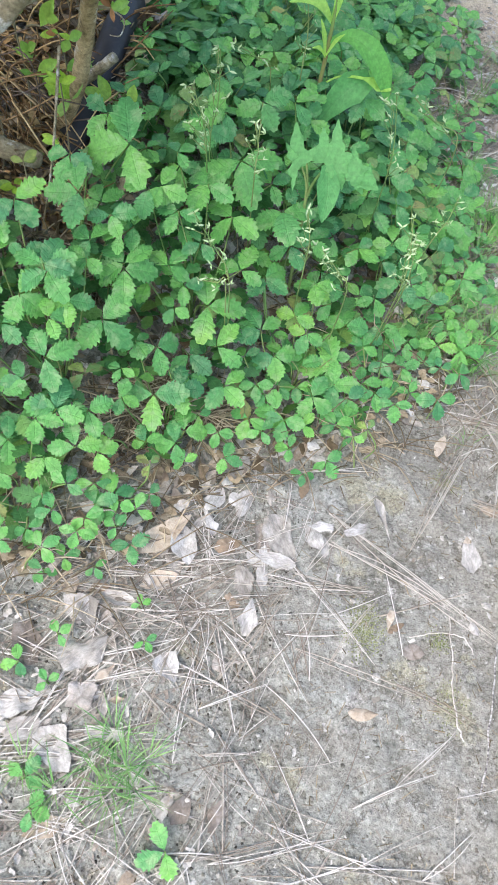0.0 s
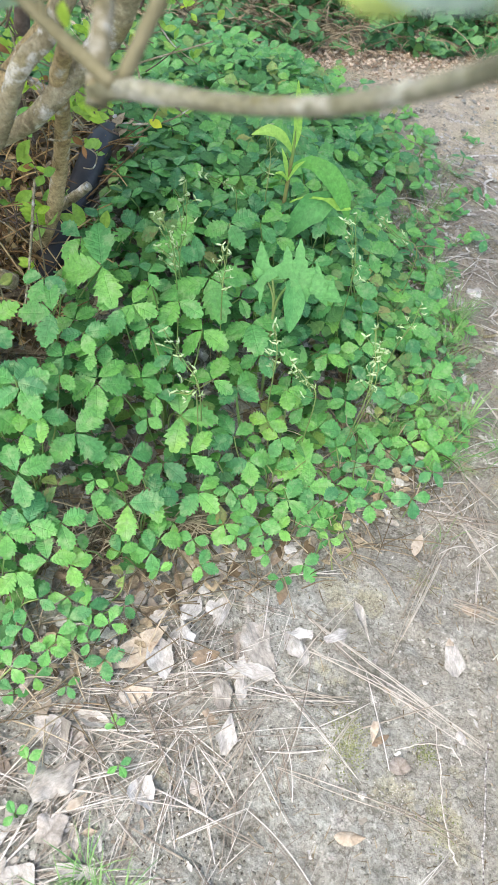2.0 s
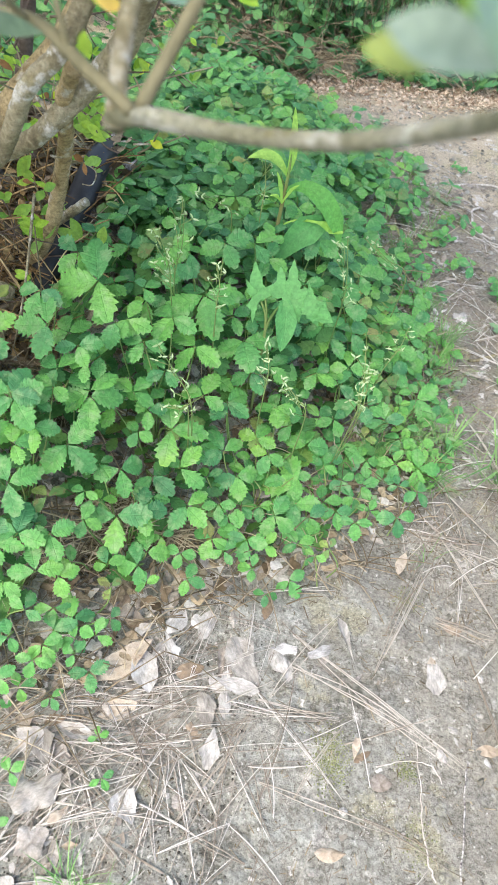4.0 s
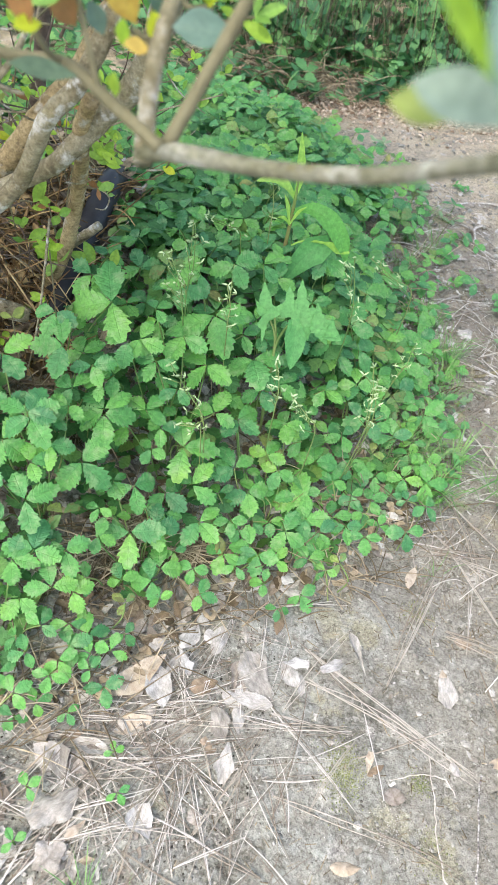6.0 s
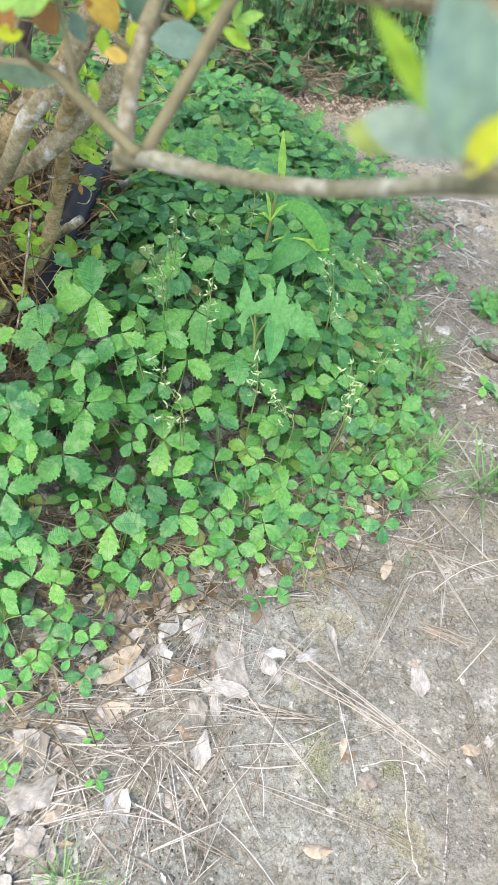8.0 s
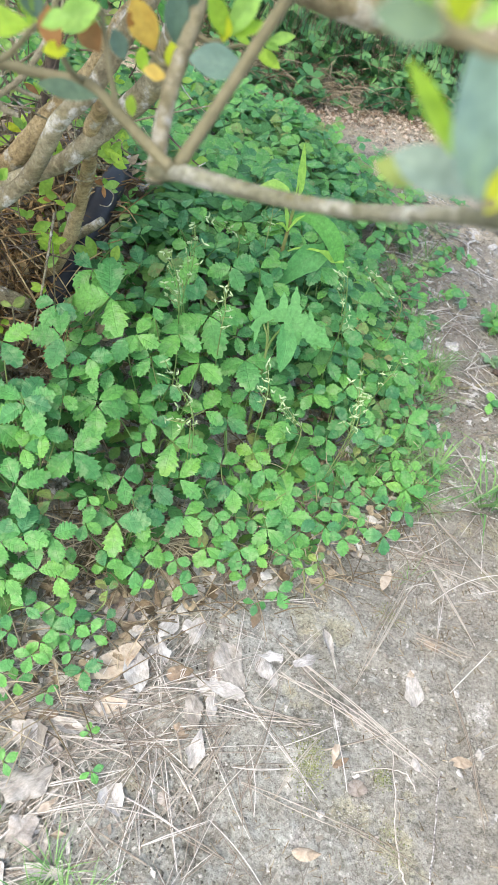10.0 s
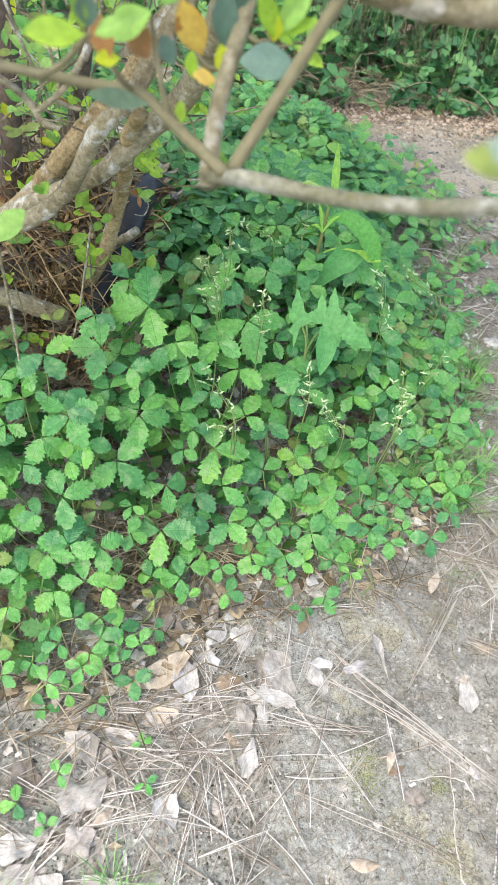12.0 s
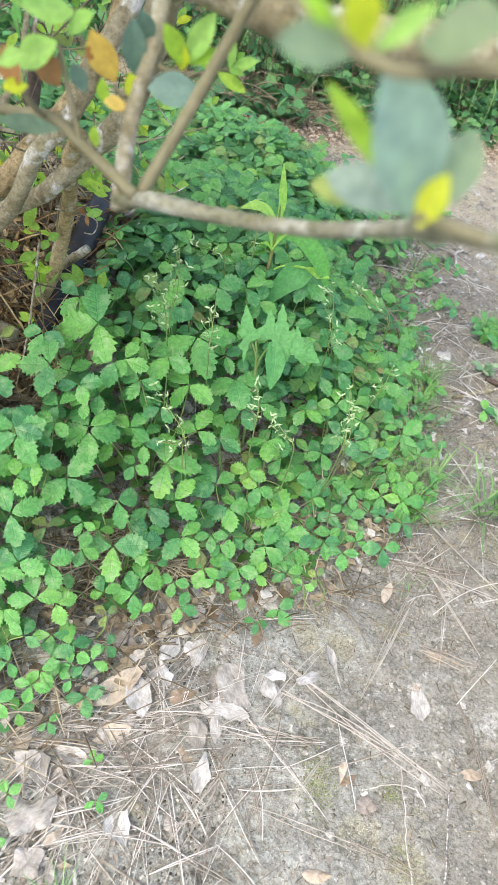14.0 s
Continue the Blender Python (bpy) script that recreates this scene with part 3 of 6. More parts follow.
limb("twig", [(-0.017, 0.277, 0.644), (-0.045, 0.297, 0.65), (-0.067, 0.309, 0.657), (-0.087, 0.307, 0.657), (-0.118, 0.293, 0.662), (-0.2, 0.27, 0.67)],
     [0.0032, 0.003, 0.0029, 0.0027, 0.0026, 0.0026], twig_green, rough=0.08, sides=8, seed=9)
limb("twig", [(-0.015, 0.28, 0.644), (0.003, 0.29, 0.683), (0.015, 0.291, 0.71), (0.024, 0.287, 0.729), (0.035, 0.282, 0.752), (0.05, 0.28, 0.80)],
     [0.0031, 0.0028, 0.0026, 0.0024, 0.0022, 0.002], twig_green, rough=0.08, sides=8, seed=10)
limb("twig", [(0.105, 0.14, 0.726), (0.095, 0.140, 0.727), (0.086, 0.141, 0.728)], [0.002, 0.0018, 0.0014], twig_green, rough=0.05, sides=7, seed=11)
limb("twig", [(0.12, 0.13, 0.765), (0.09, 0.127, 0.764), (0.065, 0.124, 0.762), (0.02, 0.15, 0.78)], [0.0016, 0.0015, 0.0015, 0.0013], twig_green, rough=0.05, sides=7, seed=12)
for a, b in (((-0.05, 0.30, 0.652), (-0.062, 0.308, 0.69)), ((-0.03, 0.325, 0.665), (-0.028, 0.322, 0.668)), ((-0.07, 0.309, 0.657), (-0.076, 0.29, 0.679)), ((-0.11, 0.295, 0.66), (-0.073, 0.264, 0.693)),
             ((-0.028, 0.335, 0.684), (-0.01, 0.332, 0.684)), ((0.008, 0.291, 0.695), (0.003, 0.321, 0.678)), ((-0.03, 0.32, 0.673), (-0.045, 0.334, 0.668))):
    limb("twig", [a, ((a[0] + b[0]) / 2, (a[1] + b[1]) / 2, (a[2] + b[2]) / 2 - 0.003), b], [0.0016, 0.0014, 0.0011], twig_green, rough=0.05, sides=6)
# pale dead twigs in front of the stems
for points, r in (([(-0.30, 0.43, 0.62), (-0.213, 0.44, 0.594), (-0.197, 0.453, 0.578), (-0.189, 0.453, 0.57), (-0.184, 0.453, 0.563), (-0.173, 0.456, 0.559)], 0.0026), ([(-0.189, 0.453, 0.568), (-0.173, 0.455, 0.582), (-0.163, 0.465, 0.596), (-0.155, 0.477, 0.619), (-0.15, 0.50, 0.68)], 0.0022),
                  ([(-0.18, 0.461, 0.577), (-0.17, 0.464, 0.573), (-0.16, 0.467, 0.571)], 0.0018), ([(-0.24, 0.51, 0.64), (-0.216, 0.499, 0.595), (-0.204, 0.496, 0.574), (-0.201, 0.494, 0.567)], 0.0013),
                  ([(-0.205, 0.515, 0.64), (-0.199, 0.507, 0.596), (-0.193, 0.503, 0.578), (-0.19, 0.499, 0.567)], 0.0014), ([(-0.162, 0.54, 0.66), (-0.167, 0.527, 0.614), (-0.173, 0.514, 0.586)], 0.0013), ([(-0.30, 0.55, 0.45), (-0.284, 0.538, 0.389), (-0.28, 0.538, 0.299), (-0.264, 0.511, 0.251)], 0.0017)):
    limb("twig", points, [r] * (len(points) - 1) + [r * 0.7], bark_lichen, rough=0.16, sides=7, seed=len(points))
# bare dead twigs between the stems
for k in range(26):
    x, y = rng.uniform(-0.52, -0.2), rng.uniform(0.62, 0.95)
    a = Vector((x, y, rng.uniform(0.3, 0.6)))
    way = Vector((rng.uniform(-1, 1), rng.uniform(-0.4, 0.6), rng.uniform(-0.9, 0.5))).normalized() * rng.uniform(0.06, 0.2)
    mid = a + way * 0.5 + Vector((rng.uniform(-1, 1), rng.uniform(-1, 1), rng.uniform(-1, 1))) * 0.018
    r = rng.uniform(0.0009, 0.0026)
    limb("twig", [a, mid, a + way], [r, r * 0.8, r * 0.5], bark_dark if k % 3 else bark_lichen, rough=0.1, sides=5)


def shrub_leaf(parent, mat, base, tip, width):
    """A smooth oval leaf between two places, its face towards the open side."""
    way = Vector(tip) - Vector(base)
    verts, faces, uvs = blade_shape(way.length, min(width, way.length * 0.6), plain_leaf(0.55, 0.85), 12, 0.35 * rng.uniform(0.6, 1.2), 0.06 * rng.uniform(-0.5, 1.5), columns=4)
    face = Vector((rng.uniform(-0.25, 0.25), -0.75, 0.65))
    m = Matrix.Translation(base) @ turned(way, face)
    piece("leaf", mesh_data("leaf", [tuple(m @ Vector(v)) for v in verts], faces, mat, uvs), parent)


shrub_leaf(shrub, leaf_waxy, (0.087, 0.141, 0.726), (0.072, 0.136, 0.759), 0.0187)
shrub_leaf(shrub, leaf_yellow, (0.088, 0.14, 0.725), (0.09, 0.139, 0.739), 0.007)
shrub_leaf(shrub, leaf_lime, (0.079, 0.145, 0.732), (0.060, 0.143, 0.751), 0.0054)
shrub_leaf(shrub, leaf_silver, (0.086, 0.147, 0.725), (0.064, 0.153, 0.728), 0.0116)
shrub_leaf(shrub, leaf_olive, (0.078, 0.159, 0.721), (0.061, 0.16, 0.721), 0.0086)
shrub_leaf(shrub, leaf_dark, (0.092, 0.148, 0.725), (0.099, 0.169, 0.74), 0.0109)
shrub_leaf(shrub, leaf_yellow, (0.113, 0.133, 0.727), (0.112, 0.124, 0.722), 0.0067)
shrub_leaf(shrub, leaf_yellow, (0.114, 0.129, 0.721), (0.115, 0.12, 0.716), 0.0061)
shrub_leaf(shrub, leaf_yellow, (0.066, 0.124, 0.763), (0.061, 0.12, 0.774), 0.0073)
shrub_leaf(shrub, leaf_light, (0.067, 0.124, 0.763), (0.075, 0.12, 0.773), 0.0044)
shrub_leaf(shrub, leaf_dark, (0.064, 0.124, 0.762), (0.05, 0.118, 0.763), 0.0087)
shrub_leaf(shrub, leaf_dark, (0.074, 0.122, 0.766), (0.086, 0.112, 0.774), 0.0106)
shrub_leaf(shrub, leaf_lime, (0.061, 0.125, 0.764), (0.053, 0.122, 0.77), 0.0037)
shrub_leaf(shrub, leaf_light, (-0.056, 0.313, 0.703), (-0.073, 0.296, 0.706), 0.0153)
shrub_leaf(shrub, leaf_light, (-0.059, 0.31, 0.694), (-0.047, 0.312, 0.705), 0.0124)
shrub_leaf(shrub, leaf_light, (-0.078, 0.297, 0.681), (-0.06, 0.298, 0.695), 0.017)
shrub_leaf(shrub, leaf_brown, (-0.073, 0.285, 0.676), (-0.077, 0.285, 0.694), 0.0121)
shrub_leaf(shrub, leaf_yellow, (-0.069, 0.288, 0.678), (-0.077, 0.279, 0.678), 0.0092)
shrub_leaf(shrub, leaf_orange, (-0.044, 0.334, 0.67), (-0.054, 0.327, 0.693), 0.0145)
shrub_leaf(shrub, leaf_blue, (-0.034, 0.333, 0.675), (-0.035, 0.33, 0.701), 0.0118)
shrub_leaf(shrub, leaf_blue, (-0.054, 0.319, 0.668), (-0.059, 0.316, 0.681), 0.0105)
shrub_leaf(shrub, leaf_lime, (-0.045, 0.32, 0.664), (-0.046, 0.319, 0.676), 0.0068)
shrub_leaf(shrub, leaf_lime, (-0.047, 0.312, 0.646), (-0.047, 0.311, 0.657), 0.0068)
shrub_leaf(shrub, leaf_orange, (-0.033, 0.319, 0.666), (-0.043, 0.311, 0.669), 0.0128)
shrub_leaf(shrub, leaf_yellow, (-0.028, 0.321, 0.667), (-0.033, 0.319, 0.681), 0.0091)
shrub_leaf(shrub, leaf_lime, (-0.01, 0.331, 0.685), (-0.019, 0.325, 0.703), 0.0097)
shrub_leaf(shrub, leaf_light, (-0.01, 0.332, 0.685), (0.002, 0.33, 0.71), 0.0109)
shrub_leaf(shrub, leaf_lime, (-0.01, 0.332, 0.686), (0.007, 0.333, 0.695), 0.0067)
shrub_leaf(shrub, leaf_yellow, (-0.011, 0.331, 0.683), (-0.011, 0.329, 0.695), 0.0079)
shrub_leaf(shrub, leaf_blue, (0.003, 0.321, 0.678), (-0.022, 0.311, 0.68), 0.0172)
shrub_leaf(shrub, leaf_dark, (-0.058, 0.296, 0.658), (-0.08, 0.277, 0.665), 0.0088)
shrub_leaf(shrub, leaf_lime, (-0.074, 0.263, 0.693), (-0.091, 0.245, 0.695), 0.0121)
shrub_leaf(shrub, leaf_light, (-0.071, 0.264, 0.693), (-0.059, 0.265, 0.699), 0.0107)
shrub_leaf(shrub, leaf_blue, (-0.073, 0.264, 0.695), (-0.072, 0.258, 0.709), 0.0101)
shrub_leaf(shrub, leaf_light, (-0.179, 0.354, 0.523), (-0.162, 0.366, 0.545), 0.0213)
shrub_leaf(shrub, leaf_lime, (-0.075, 0.264, 0.694), (-0.075, 0.256, 0.708), 0.0056)
shrub_leaf(shrub, leaf_light, (-0.068, 0.308, 0.681), (-0.064, 0.303, 0.694), 0.0135)
shrub_leaf(shrub, leaf_brown, (-0.062, 0.307, 0.673), (-0.07, 0.299, 0.689), 0.0118)
shrub_leaf(shrub, leaf_blue, (-0.03, 0.339, 0.688), (-0.032, 0.333, 0.704), 0.0121)
shrub_leaf(shrub, sprout_green, (-0.205, 0.726, 0.265), (-0.219, 0.727, 0.292), 0.0133)
shrub_leaf(shrub, sprout_green, (-0.205, 0.726, 0.265), (-0.234, 0.713, 0.281), 0.0133)
shrub_leaf(shrub, sprout_green, (-0.228, 0.724, 0.311), (-0.245, 0.7, 0.306), 0.013)
shrub_leaf(shrub, sprout_green, (-0.183, 0.729, 0.259), (-0.18, 0.736, 0.284), 0.0133)
shrub_leaf(shrub, sprout_green, (-0.265, 0.709, 0.276), (-0.274, 0.7, 0.287), 0.0133)
shrub_leaf(shrub, sprout_green, (-0.265, 0.709, 0.276), (-0.267, 0.695, 0.275), 0.0133)
shrub_leaf(shrub, sprout_green, (-0.225, 0.619, 0.401), (-0.218, 0.619, 0.416), 0.0112)
shrub_leaf(shrub, sprout_green, (-0.225, 0.619, 0.401), (-0.211, 0.615, 0.404), 0.0112)
shrub_leaf(shrub, sprout_green, (-0.221, 0.659, 0.363), (-0.207, 0.659, 0.373), 0.0119)
shrub_leaf(shrub, sprout_green, (-0.221, 0.659, 0.363), (-0.222, 0.643, 0.359), 0.0119)
shrub_leaf(shrub, sprout_green, (-0.202, 0.478, 0.49), (-0.203, 0.472, 0.502), 0.0087)
shrub_leaf(shrub, sprout_green, (-0.202, 0.478, 0.49), (-0.195, 0.477, 0.503), 0.0087)
shrub_leaf(shrub, sprout_green, (-0.206, 0.744, 0.392), (-0.194, 0.744, 0.407), 0.0126)
shrub_leaf(shrub, sprout_green, (-0.206, 0.744, 0.392), (-0.186, 0.741, 0.396), 0.0126)
shrub_leaf(shrub, sprout_green, (-0.206, 0.744, 0.392), (-0.199, 0.745, 0.413), 0.0126)
shrub_leaf(shrub, sprout_green, (-0.207, 0.774, 0.34), (-0.193, 0.772, 0.349), 0.0133)
shrub_leaf(shrub, sprout_green, (-0.207, 0.774, 0.34), (-0.212, 0.768, 0.353), 0.0133)
shrub_leaf(shrub, sprout_green, (-0.203, 0.754, 0.41), (-0.205, 0.749, 0.425), 0.0126)
shrub_leaf(shrub, sprout_green, (-0.203, 0.754, 0.41), (-0.19, 0.751, 0.419), 0.0126)
shrub_leaf(shrub, sprout_green, (-0.103, 0.777, 0.401), (-0.115, 0.766, 0.406), 0.0111)
shrub_leaf(shrub, sprout_green, (-0.103, 0.777, 0.401), (-0.086, 0.773, 0.409), 0.0111)
shrub_leaf(shrub, sprout_green, (-0.103, 0.777, 0.401), (-0.1, 0.766, 0.4), 0.0111)
shrub_leaf(shrub, sprout_green, (-0.141, 0.775, 0.415), (-0.142, 0.771, 0.431), 0.0111)
shrub_leaf(shrub, sprout_green, (-0.081, 1.029, 0.475), (-0.072, 1.024, 0.491), 0.0136)
shrub_leaf(shrub, sprout_green, (-0.081, 1.029, 0.475), (-0.063, 1.019, 0.472), 0.0136)
shrub_leaf(shrub, sprout_green, (-0.081, 1.029, 0.475), (-0.088, 1.018, 0.479), 0.0136)
shrub_leaf(shrub, sprout_green, (-0.107, 1.006, 0.42), (-0.098, 1.002, 0.434), 0.0136)
shrub_leaf(shrub, sprout_green, (-0.107, 1.006, 0.42), (-0.113, 0.994, 0.421), 0.0136)
shrub_leaf(shrub, sprout_green, (-0.216, 0.815, 0.392), (-0.206, 0.813, 0.407), 0.0133)
shrub_leaf(shrub, sprout_green, (-0.216, 0.815, 0.392), (-0.195, 0.81, 0.392), 0.0133)
shrub_leaf(shrub, sprout_green, (-0.266, 0.715, 0.285), (-0.275, 0.699, 0.286), 0.0133)
shrub_leaf(shrub, sprout_green, (-0.266, 0.715, 0.285), (-0.272, 0.707, 0.296), 0.0133)
shrub_leaf(shrub, sprout_green, (-0.257, 0.638, 0.355), (-0.259, 0.632, 0.367), 0.0119)
shrub_leaf(shrub, sprout_green, (-0.257, 0.638, 0.355), (-0.246, 0.637, 0.365), 0.0119)

for k in range(46):
    x, y = rng.uniform(-0.42, -0.24), rng.uniform(0.60, 0.98)
    z = surface(x, y) + rng.uniform(0.03, 0.16)
    mat = rng.choice((leaf_lime, leaf_lime, leaf_light, sprout_green, leaf_olive))
    for j in range(4):
        ang = rng.uniform(0, 6.283)
        l = rng.uniform(0.012, 0.026)
        shrub_leaf(shrub, mat if rng.random() < 0.9 else leaf_brown, (x, y, z), (x + math.cos(ang) * l, y + math.sin(ang) * l * 0.6, z + rng.uniform(-0.004, 0.014)), l * 0.4)
    limb("twig", [(x, y, surface(x, y)), (x + rng.uniform(-0.015, 0.015), y, (z + surface(x, y)) / 2), (x, y, z)], [0.0011, 0.001, 0.0008], twig_green, rough=0.05, sides=5)

for base, tips, mat in (((-0.006, 0.45, 0.650), ((-0.003, 0.447, 0.667), (0.012, 0.445, 0.660), (0.004, 0.44, 0.652)), leaf_light), ((-0.014, 0.45, 0.647), ((0.007, 0.445, 0.640), (-0.026, 0.445, 0.653)), leaf_lime),
                        ((-0.243, 0.70, 0.273), ((-0.271, 0.694, 0.289), (-0.254, 0.694, 0.311)), leaf_lime), ((-0.243, 0.70, 0.273), ((-0.226, 0.694, 0.298), (-0.262, 0.694, 0.25)), leaf_light), ((-0.281, 0.70, 0.291), ((-0.253, 0.694, 0.318), (-0.295, 0.69, 0.30)), sprout_green),
                        ((-0.268, 0.70, 0.347), ((-0.248, 0.694, 0.379),), sprout_green), ((-0.327, 0.70, 0.35), ((-0.335, 0.694, 0.37), (-0.314, 0.694, 0.38), (-0.318, 0.694, 0.352)), leaf_lime), ((-0.19, 0.70, 0.38), ((-0.168, 0.694, 0.394),), leaf_light),
                        ((-0.195, 0.74, 0.396), ((-0.206, 0.734, 0.422), (-0.181, 0.734, 0.423), (-0.171, 0.734, 0.40), (-0.212, 0.73, 0.405)), sprout_green), ((-0.19, 0.70, 0.382), ((-0.198, 0.69, 0.395), (-0.185, 0.692, 0.372)), leaf_brown)):
    for tip in tips:
        shrub_leaf(shrub, mat, base, tip, 0.38 * (Vector(tip) - Vector(base)).length)
    limb("twig", [(base[0] - 0.03, base[1] + 0.03, base[2] - 0.02), (base[0] - 0.012, base[1] + 0.01, base[2] - 0.006), base], [0.0012, 0.001, 0.0007], twig_green, rough=0.05, sides=5)

for points in ([(-0.204, 0.74, 0.359), (-0.19, 0.74, 0.351), (-0.195, 0.74, 0.334), (-0.207, 0.74, 0.332)], [(-0.285, 0.66, 0.297), (-0.271, 0.66, 0.291), (-0.261, 0.66, 0.284)]):
    limb("twig", points, [0.0008] * (len(points) - 1) + [0.0006], bark_lichen, rough=0.1, sides=6)
for k in range(64):
    x, y = rng.gauss(-0.30, 0.034), rng.uniform(0.655, 0.72)
    top = surface(x, y) + rng.uniform(0.02, 0.12)
    swing = rng.gauss(0, 0.045)
    limb("twig", [(x - swing, y, top), (x + rng.uniform(-0.014, 0.014), y - 0.006, top - rng.uniform(0.0, 0.045)), (x + swing * rng.uniform(0.4, 1.2), y - rng.uniform(0, 0.03), max(surface(x, y) + 0.004, top - rng.uniform(0.03, 0.10)))], [0.0008, rng.uniform(0.0006, 0.0012), 0.0005], gold_straw if k % 3 else bark_dark, rough=0.05, sides=4)

# thin side twigs with small leaves among the stems
for k in range(130):
    a = Vector((rng.uniform(-0.40, -0.12), rng.uniform(0.60, 0.80), rng.uniform(0.36, 0.60)))
    if k % 2 == 0:
        a = Vector((rng.uniform(-0.48, -0.2), rng.uniform(0.75, 1.3), rng.uniform(0.22, 0.55)))
    way = Vector((rng.uniform(-1, 1), rng.uniform(-0.6, 0.6), rng.uniform(-0.4, 1))).normalized() * rng.uniform(0.03, 0.09)
    limb("twig", [a, a + way * 0.5 + Vector((rng.uniform(-0.006, 0.006), 0, -0.004)), a + way], [0.0012, 0.0010, 0.0006], rng.choice((twig_green, bark_lichen, bark_dark)), rough=0.05, sides=5)
    mat = rng.choice((sprout_green, leaf_light, leaf_lime, weed_green, leaf_olive))
    for j in range(rng.choice((0, 2, 3, 4))):
        q = a + way * rng.uniform(0.4, 1.0)
        l = rng.uniform(0.012, 0.024)
        tip = q + Vector((rng.uniform(-1, 1), rng.uniform(-0.5, 0.4), rng.uniform(-0.3, 0.9))).normalized() * l
        shrub_leaf(shrub, mat if rng.random() < 0.92 else leaf_yellow, tuple(q), tuple(tip), l * 0.45)

# leaves of the shrub overhead, never in view, added to shade the bed
crown = Heap()
crown_leaf = blade_shape(1.0, 0.42, plain_leaf(0.55, 0.85), 6, 0.3, 0.08, columns=2)
for k in range(6000):
    a, h, r = rng.uniform(0, 6.283), rng.uniform(-1, 1), rng.random() ** 0.4
    w = math.sqrt(1 - h * h) * r
    p = (-0.28 + 0.8 * w * math.cos(a), 1.08 + 0.72 * w * math.sin(a), 1.35 + 0.36 * h * r)
    # two further clumps, placed so their shade falls on the bed's left side
    if k >= 3200:
        p = (-0.60 + 0.42 * w * math.cos(a), 0.14 + 0.48 * w * math.sin(a), 1.45 + 0.3 * h * r)
    if k >= 5000:
        p = (-0.44 + 0.26 * w * math.cos(a), 0.50 + 0.28 * w * math.sin(a), 1.12 + 0.15 * h * r)
    l = rng.uniform(0.035, 0.06)
    crown.add(crown_leaf[0], crown_leaf[1], Matrix.Translation(p) @ Euler((rng.uniform(-0.7, 0.7), rng.uniform(-0.7, 0.7), rng.uniform(0, 6.283))).to_matrix().to_4x4() @ Matrix.Diagonal((l, l, l, 1)), crown_leaf[2])
piece("crown", crown.data("crown", leaf_dark), shrub)

# ---- black pipe, fallen stick and stub beside the shrub ----
pipe_points = [(-0.25, 1.15, 0.16), (-0.246, 0.965, 0.258), (-0.242, 0.88, 0.270), (-0.243, 0.81, 0.250), (-0.250, 0.740, 0.225), (-0.253, 0.700, 0.198), (-0.256, 0.665, 0.12)]
verts, faces = tube(pipe_points, [0.0185] * 7, 20)
tagged(piece("drain_pipe", mesh_data("drain_pipe", verts, faces, black_plastic)), "smooth black plastic pipe half hidden under leaves", "pipe")
verts, faces = tube([(-0.40, 0.60, 0.275), (-0.333, 0.61, 0.262), (-0.307, 0.615, 0.257), (-0.281, 0.62, 0.248), (-0.258, 0.63, 0.237)], [0.0115, 0.0115, 0.011, 0.0105, 0.009], 12, 0.2, 3)
tagged(piece("fallen_stick", mesh_data("fallen_stick", verts, faces, bark_lichen)), "short grey lichen-covered stick lying at the shrub's foot", "stick")
verts, faces = tube([(-0.2535, 0.759, 0.258), (-0.2325, 0.764, 0.2747), (-0.2115, 0.764, 0.295)], [0.007, 0.0065, 0.006], 10, 0.18, 5)
tagged(piece("broken_twig", mesh_data("broken_twig", verts, faces, bark_lichen)), "broken grey twig resting across the black pipe", "stick")

# ---- mock strawberry plants ----
LEAFLETS = []
for k in range(14):
    v, f, uv = leaflet_shape(rng.choice((6, 6, 7)), rng.uniform(0.72, 0.86), rng.uniform(0.23, 0.30), rng.uniform(0.1, 0.6), rng.uniform(0.02, 0.34), rng.uniform(0.003, 0.007), rng.uniform(-0.35, 0.35), 3, rng.uniform(0.53, 0.60), rng.uniform(0.74, 0.90))
    LEAFLETS.append(mesh_data("leaflet", v, f, strawberry_green if k < 11 else strawberry_old, uv))
# the largest leaves, where they stand: place of the joint, heading within the leaf's own plane, length of a leaflet
LEAVES_A = [
    (-0.153, 0.63, 0.28, -163, 0.051), (-0.186, 0.558, 0.263, -169, 0.036), (-0.133, 0.533, 0.203, 142, 0.035), (-0.132, 0.529, 0.199, -75, 0.038), (-0.199, 0.479, 0.231, 78, 0.031),
    (-0.166, 0.511, 0.22, -118, 0.022), (-0.195, 0.478, 0.225, -46, 0.034), (-0.09, 0.557, 0.191, 61, 0.026), (-0.071, 0.553, 0.171, 23, 0.022), (-0.124, 0.6, 0.252, -93, 0.028),
    (-0.113, 0.609, 0.252, -14, 0.026), (-0.091, 0.6, 0.232, -104, 0.027), (-0.154, 0.559, 0.242, -56, 0.025), (-0.205, 0.59, 0.281, -101, 0.027), (-0.189, 0.668, 0.284, -121, 0.028),
    (-0.142, 0.551, 0.226, -178, 0.023), (-0.235, 0.514, 0.274, -37, 0.034), (-0.105, 0.647, 0.27, 47, 0.021), (-0.142, 0.478, 0.169, -32, 0.038), (-0.183, 0.415, 0.164, 34, 0.034),
]
